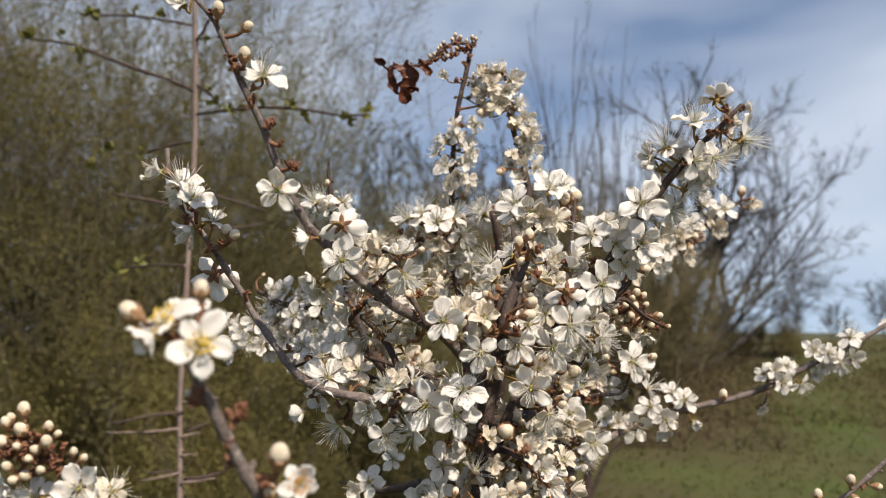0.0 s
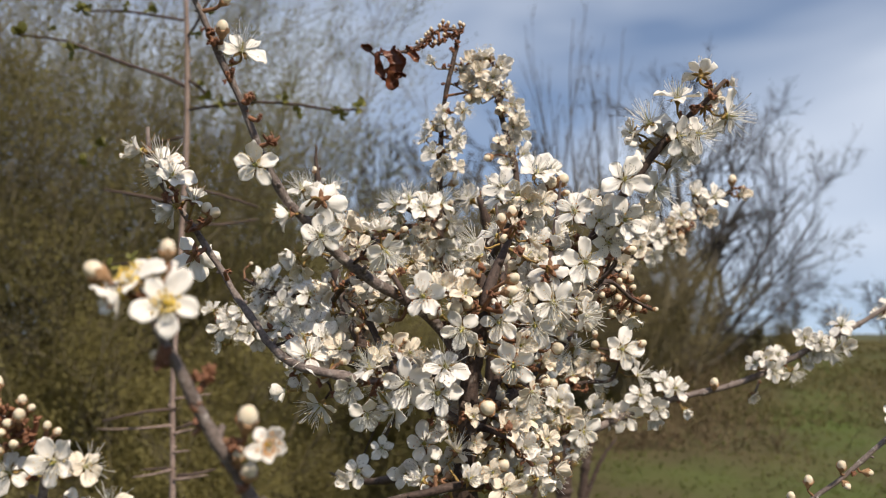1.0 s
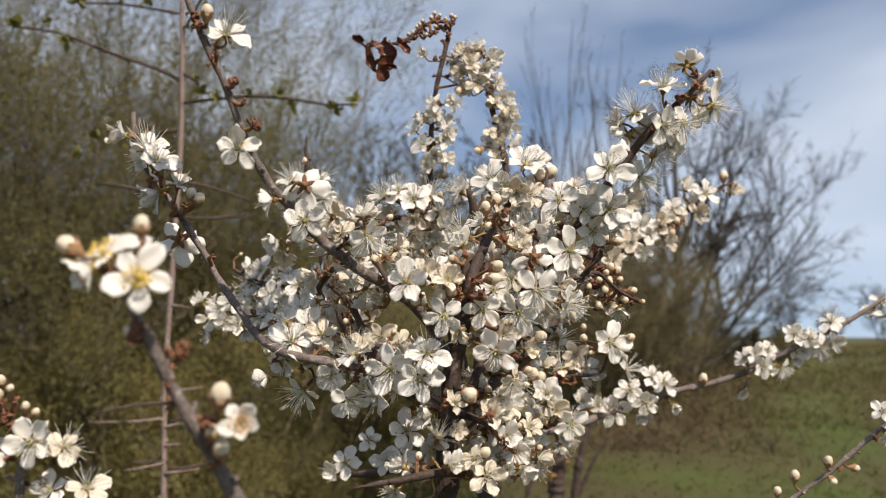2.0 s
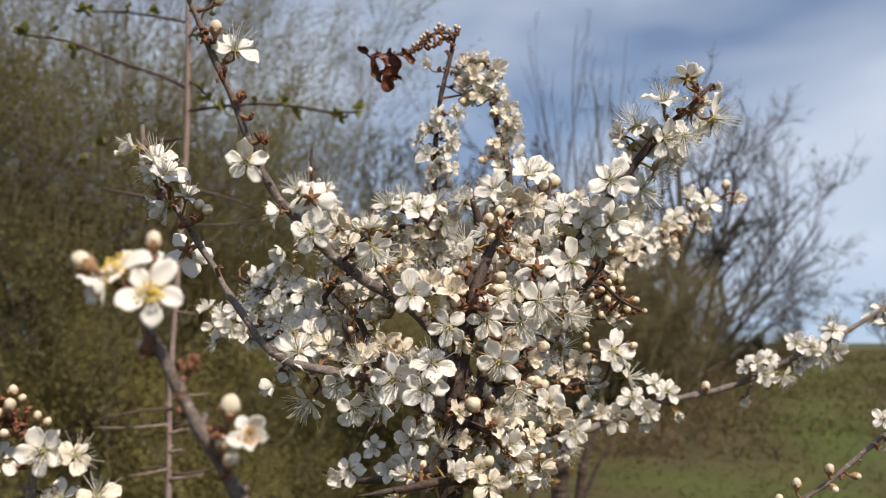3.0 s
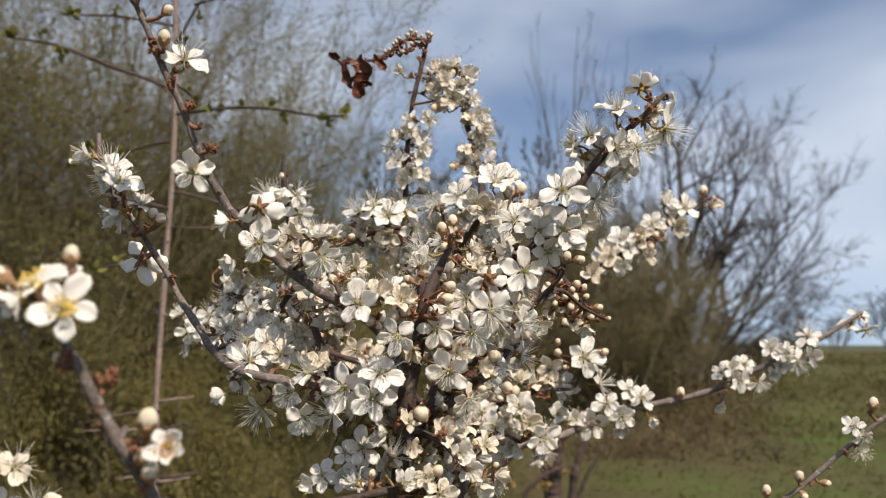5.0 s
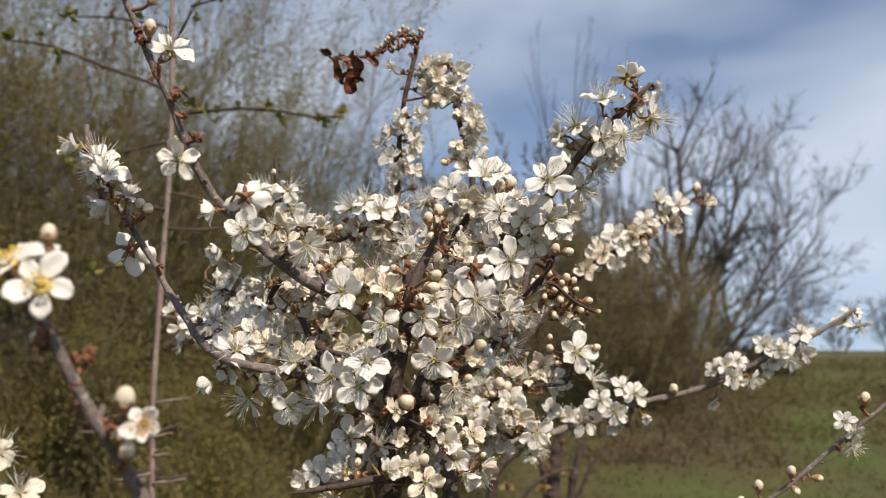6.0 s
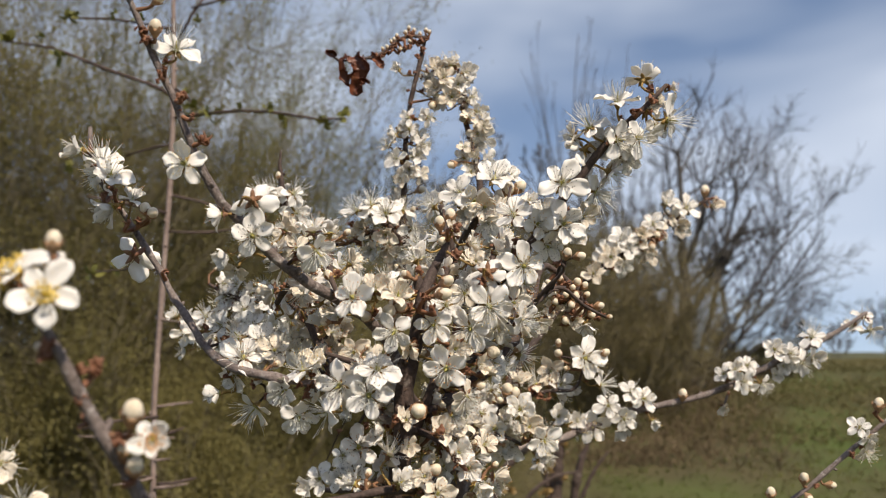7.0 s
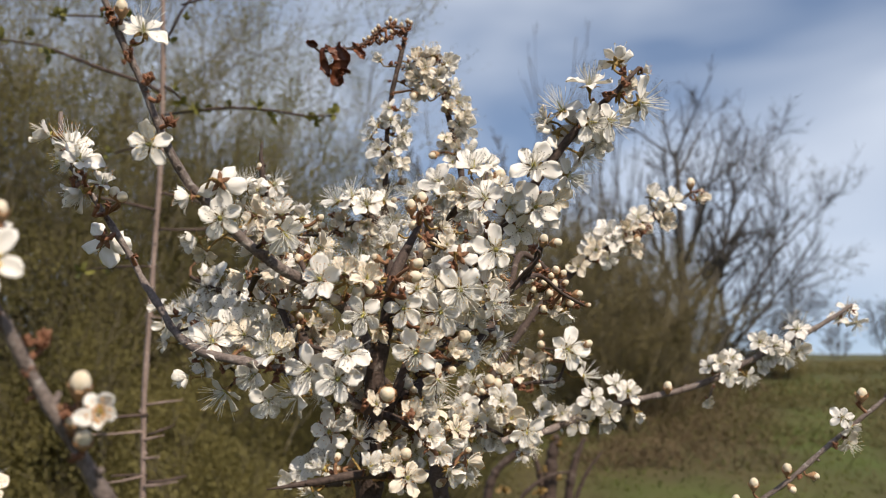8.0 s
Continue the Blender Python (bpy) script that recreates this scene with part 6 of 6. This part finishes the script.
bud(back, -0.0362, 0.4700, 1.3446, 1.88, 0, 60)
bud(back, 0.0098, 0.4660, 1.4068, 1.86, 40, 60)
bud(back, 0.0530, 0.4120, 1.4075, 3.29, 20, 40)
bud(back, 0.0580, 0.4120, 1.4090, 3.29, 60, 40)
bud(back, 0.0595, 0.4120, 1.4035, 1.92, 70, 0)
bud(front, 0.0785, 0.3900, 1.3607, 2.70, 0, -20)
bud(front, 0.0795, 0.3900, 1.3664, 2.08, -10, 30)
bud(front, 0.0826, 0.3920, 1.3651, 1.88, 50, 40)
bud(front, 0.0887, 0.3920, 1.3568, 2.09, 75, 10)
bud(front, 0.0854, 0.3920, 1.3533, 2.09, 30, -40)
bud(front, 0.0931, 0.3940, 1.3524, 1.26, 80, 5)
bud(front, 0.0746, 0.3900, 1.3508, 2.29, -10, -40)
bud(front, 0.0683, 0.3880, 1.3618, 2.07, -30, 10)
bud(front, 0.0702, 0.3880, 1.3583, 1.86, 0, -30)
bud(front, 0.0724, 0.3900, 1.3678, 1.87, -20, 60)
bud(front, 0.0674, 0.3880, 1.3658, 1.66, -30, 30)
bud(front, 0.0704, 0.3860, 1.3629, 1.65, 10, -20)
bud(front, 0.0744, 0.3880, 1.3609, 1.86, -20, 10)
bud(front, 0.0767, 0.3880, 1.3569, 2.07, 0, -30)
bud(front, 0.0803, 0.3900, 1.3546, 2.08, 20, -10)
bud(front, 0.0773, 0.3880, 1.3639, 1.66, -10, 20)
bud(front, 0.0835, 0.3920, 1.3613, 1.67, 60, 30)
bud(back, 0.1067, 0.4870, 1.3376, 2.60, 70, 20)
bud(back, 0.0834, 0.4900, 1.3371, 2.61, -20, 30)
bud(back, 0.0835, 0.4900, 1.3426, 1.96, 0, 80)
bud(back, 0.0575, 0.4860, 1.3188, 3.89, -20, 60)
bud(back, 0.0610, 0.4860, 1.3171, 3.56, 20, 60)
bud(back, 0.0537, 0.4860, 1.3136, 2.27, -40, 20)
bud(front, 0.0389, 0.2970, 1.3326, 1.78, 30, 20)
bud(front, 0.0368, 0.2970, 1.3279, 1.78, 40, 0)
bud(front, 0.0024, 0.2880, 1.3484, 2.11, -20, 10)
bud(front, 0.0233, 0.2900, 1.3036, 2.32, 30, 30)

scales(front, -0.0442, 0.2730, 1.3978, 3.30)
scales(back, -0.0167, 0.4740, 1.3908, 2.60)
scales(back, -0.0212, 0.4740, 1.4000, 2.20)
scales(front, 0.0287, 0.2900, 1.3755, 2.20)
scales(front, 0.0199, 0.2840, 1.3537, 2.40)
scales(front, 0.0220, 0.2860, 1.3503, 2.00)
scales(back, 0.0542, 0.4120, 1.4019, 2.20)
scales(back, 0.0568, 0.4100, 1.3986, 2.20)
scales(front, 0.0372, 0.2960, 1.3594, 2.40)
scales(front, 0.0485, 0.3020, 1.3726, 2.00)
scales(front, 0.0824, 0.3940, 1.3595, 2.60)
scales(front, 0.0876, 0.3940, 1.3514, 2.60)
scales(front, 0.0900, 0.3940, 1.3529, 2.00)
scales(front, 0.0762, 0.3920, 1.3631, 2.40)
scales(front, 0.0655, 0.3920, 1.3513, 2.20)
scales(front, 0.0715, 0.3900, 1.3697, 2.40)
scales(front, 0.0746, 0.3890, 1.3654, 2.60)
scales(front, 0.0791, 0.3910, 1.3612, 2.60)
scales(front, 0.0840, 0.3920, 1.3566, 2.60)
scales(front, 0.0725, 0.3880, 1.3592, 2.40)
scales(front, 0.0769, 0.3890, 1.3536, 2.40)
scales(back, 0.0739, 0.4900, 1.3152, 2.80)
scales(back, 0.0698, 0.4900, 1.3181, 2.60)
scales(back, 0.0783, 0.4900, 1.3135, 2.40)
scales(front, 0.0299, 0.2920, 1.3415, 2.20)
scales(front, 0.0318, 0.2940, 1.3327, 2.20)
scales(front, 0.0246, 0.2880, 1.3141, 2.60)
scales(front, 0.0304, 0.2940, 1.3051, 2.60)
scales(front, 0.0110, 0.2900, 1.3180, 2.00)
scales(front, -0.0272, 0.2960, 1.3242, 1.90)
scales(front, -0.0145, 0.2920, 1.3272, 2.40)
scales(front, -0.0173, 0.2920, 1.3281, 2.00)
scales(back, -0.0347, 0.4740, 1.3483, 2.60)
scales(back, -0.0323, 0.4800, 1.3368, 2.40)
scales(front, 0.0773, 0.3910, 1.3591, 1.55)
scales(front, 0.0814, 0.3930, 1.3635, 1.55)
scales(front, 0.0842, 0.3930, 1.3517, 1.55)
scales(front, 0.0734, 0.3910, 1.3492, 1.55)
scales(front, 0.0690, 0.3890, 1.3567, 1.55)
scales(front, 0.0662, 0.3890, 1.3642, 1.55)
scales(front, 0.0732, 0.3890, 1.3593, 1.55)
scales(front, 0.0791, 0.3910, 1.3530, 1.55)
scales(front, 0.0823, 0.3930, 1.3597, 1.55)
scales(front, -0.0607, 0.2670, 1.4283, 1.90)
scales(front, -0.0590, 0.2660, 1.4256, 1.50)
scales(front, -0.0555, 0.2680, 1.4159, 1.70)
scales(front, -0.0542, 0.2680, 1.4173, 1.30)
scales(front, -0.0501, 0.2700, 1.4096, 1.70)
scales(front, -0.0494, 0.2710, 1.4112, 1.30)
scales(front, -0.0469, 0.2720, 1.4049, 1.20)
scales(back, -0.0100, 0.4760, 1.4846, 1.92)
scales(back, -0.0063, 0.4760, 1.4868, 1.76)
scales(back, -0.0026, 0.4760, 1.4890, 2.08)
scales(back, -0.0000, 0.4760, 1.4928, 1.84)
scales(back, 0.0031, 0.4760, 1.4950, 1.92)
scales(back, 0.0064, 0.4760, 1.4918, 2.08)
scales(back, 0.0095, 0.4760, 1.4945, 1.92)
scales(back, 0.0127, 0.4760, 1.4962, 1.76)
scales(back, 0.0133, 0.4760, 1.4907, 2.08)
scales(back, 0.0107, 0.4760, 1.4869, 1.76)
scales(back, 0.0094, 0.4760, 1.4782, 1.60)
scales(back, 0.0066, 0.4760, 1.4687, 1.60)
scales(back, 0.0078, 0.4760, 1.4620, 1.76)
scales(back, 0.0047, 0.4760, 1.4499, 1.60)
scales(back, 0.0055, 0.4760, 1.4352, 1.60)


# ---- the withered leaf on the bud string ----
def crumpled(plant, path, half, seed, label):
    """A dry leaf piece: a ribbon along a path, rolled in across its width and crumpled, with thickness."""
    verts, faces = [], []
    line = spline([(*p, 0) for p in path], 0.0008)
    nu, nv = len(line) - 1, 8
    for i, q in enumerate(line):
        u = i / nu
        ahead = Vector(line[min(nu, i + 1)][:3] - line[max(0, i - 1)][:3]).normalized()
        across = ahead.cross(Vector((0.1, 1, 0.15))).normalized()
        deep = ahead.cross(across)
        wide = half * (0.35 + 0.65 * math.sin(math.pi * min(1, 0.1 + 0.85 * u)) ** 0.7) * (1 + 0.35 * noise.noise(Vector((u * 7, seed, 0))))
        for j in range(nv + 1):
            a = (2 * j / nv - 1) * 1.7
            c = Vector(q[:3]) + across * math.sin(a) * wide + deep * (1 - math.cos(a)) * wide * 0.8
            k = c * 380 + Vector((seed * 3.1, 0, 0))
            c += Vector((noise.noise(k), noise.noise(k + Vector((9, 0, 0))), noise.noise(k + Vector((0, 9, 0))))) * 0.0016
            verts.append(c)
    row, m = nv + 1, len(verts)
    verts += [v + Vector((0.0001, 0.0003, 0.0002)) for v in verts]
    for i in range(nu):
        for j in range(nv):
            a = i * row + j
            faces += [(a, a + 1, a + row + 1, a + row), (m + a, m + a + row, m + a + row + 1, m + a + 1)]
    edge = list(range(0, m, row)) , list(range(nv, m, row))
    for side_ in edge:
        faces += [(a, b, m + b, m + a) for a, b in zip(side_, side_[1:])]
    base = Vector(plant.location)
    part("withered_leaf", mesh_from("withered_leaf", [v - base for v in verts], faces, [M_DEAD_LEAF]), plant, None, label)


crumpled(back, [(-0.0203, 0.4641, 1.4837), (-0.0174, 0.4625, 1.4795), (-0.0157, 0.4619, 1.4751), (-0.0174, 0.4632, 1.4711), (-0.0186, 0.4646, 1.4666), (-0.0175, 0.4658, 1.4641)], 0.00396, 3, "curled dark red-brown withered leaf")
crumpled(back, [(-0.0237, 0.4641, 1.4837), (-0.0256, 0.4634, 1.4801), (-0.0259, 0.4648, 1.4759), (-0.0243, 0.4661, 1.4719), (-0.0215, 0.4665, 1.4677)], 0.00170, 5, "curled dark red-brown withered leaf")
crumpled(back, [(-0.0173, 0.4614, 1.4692), (-0.0145, 0.4603, 1.4695), (-0.0123, 0.4605, 1.4681)], 0.00170, 8, "curled dark red-brown withered leaf")
crumpled(back, [(-0.0338, 0.4629, 1.4857), (-0.0315, 0.4630, 1.4846), (-0.0304, 0.4633, 1.4818)], 0.00170, 11, "small dry leaf scrap")
crumpled(back, [(-0.0132, 0.4739, 1.4865), (-0.0098, 0.4731, 1.4845), (-0.0074, 0.4723, 1.4814), (-0.0052, 0.4724, 1.4803)], 0.00198, 14, "dry papery brown leaf scrap")


# ---- smaller blossoms and buds that fill the branches ----
def sprinkle(plant, count, buds, xs, ys, zs, seed, size):
    """Small flowers and buds close to the branches within a box, where none sits yet."""
    rng = random.Random(seed)
    rows = np.vstack([line for line in LINES[plant.name]])
    rows = rows[(rows[:, 0] > xs[0]) & (rows[:, 0] < xs[1]) & (rows[:, 1] > ys[0]) & (rows[:, 1] < ys[1]) & (rows[:, 2] > zs[0]) & (rows[:, 2] < zs[1])]
    taken = [c.matrix_world.translation.copy() if c.parent is None else Vector(plant.location) + c.matrix_basis.translation for c in plant.children if c.name.startswith("flower")]
    made = tries = 0
    while made < count + buds and tries < 6000:
        tries += 1
        q = rows[rng.randrange(len(rows))]
        if q[3] > 0.0023:
            continue
        out = Vector((rng.gauss(0, 1), abs(rng.gauss(0.1, 0.8)), rng.gauss(0.15, 1))).normalized()
        p = Vector(q[:3]) + out * (q[3] + rng.uniform(0.004, 0.011))
        free = 0.0062 if made < count else 0.0045
        if any((p - o).length < free for o in taken):
            continue
        taken.append(p)
        az = math.degrees(math.atan2(out.x, -out.y)) * 0.6 + rng.uniform(-30, 30)
        el = math.degrees(math.asin(max(-1, min(1, out.z)))) * 0.7 + rng.uniform(-5, 30)
        if made < count:
            blossom(plant, *p, rng.uniform(*size), az, el, rng.choice("occr"), rng.choice("yyyod"))
        else:
            bud(plant, *p, rng.uniform(1.2, 1.9), az, el)
        made += 1


sprinkle(front, 100, 34, (-0.040, 0.06), (0.27, 0.40), (1.312, 1.376), 3, (5.2, 7.6))
sprinkle(front, 24, 14, (0.0, 0.06), (0.27, 0.40), (1.285, 1.318), 5, (5.2, 7.6))
sprinkle(back, 96, 40, (-0.115, 0.06), (0.40, 0.66), (1.29, 1.412), 4, (7.0, 9.8))
sprinkle(back, 30, 14, (0.03, 0.10), (0.44, 0.60), (1.27, 1.34), 6, (7.0, 9.8))
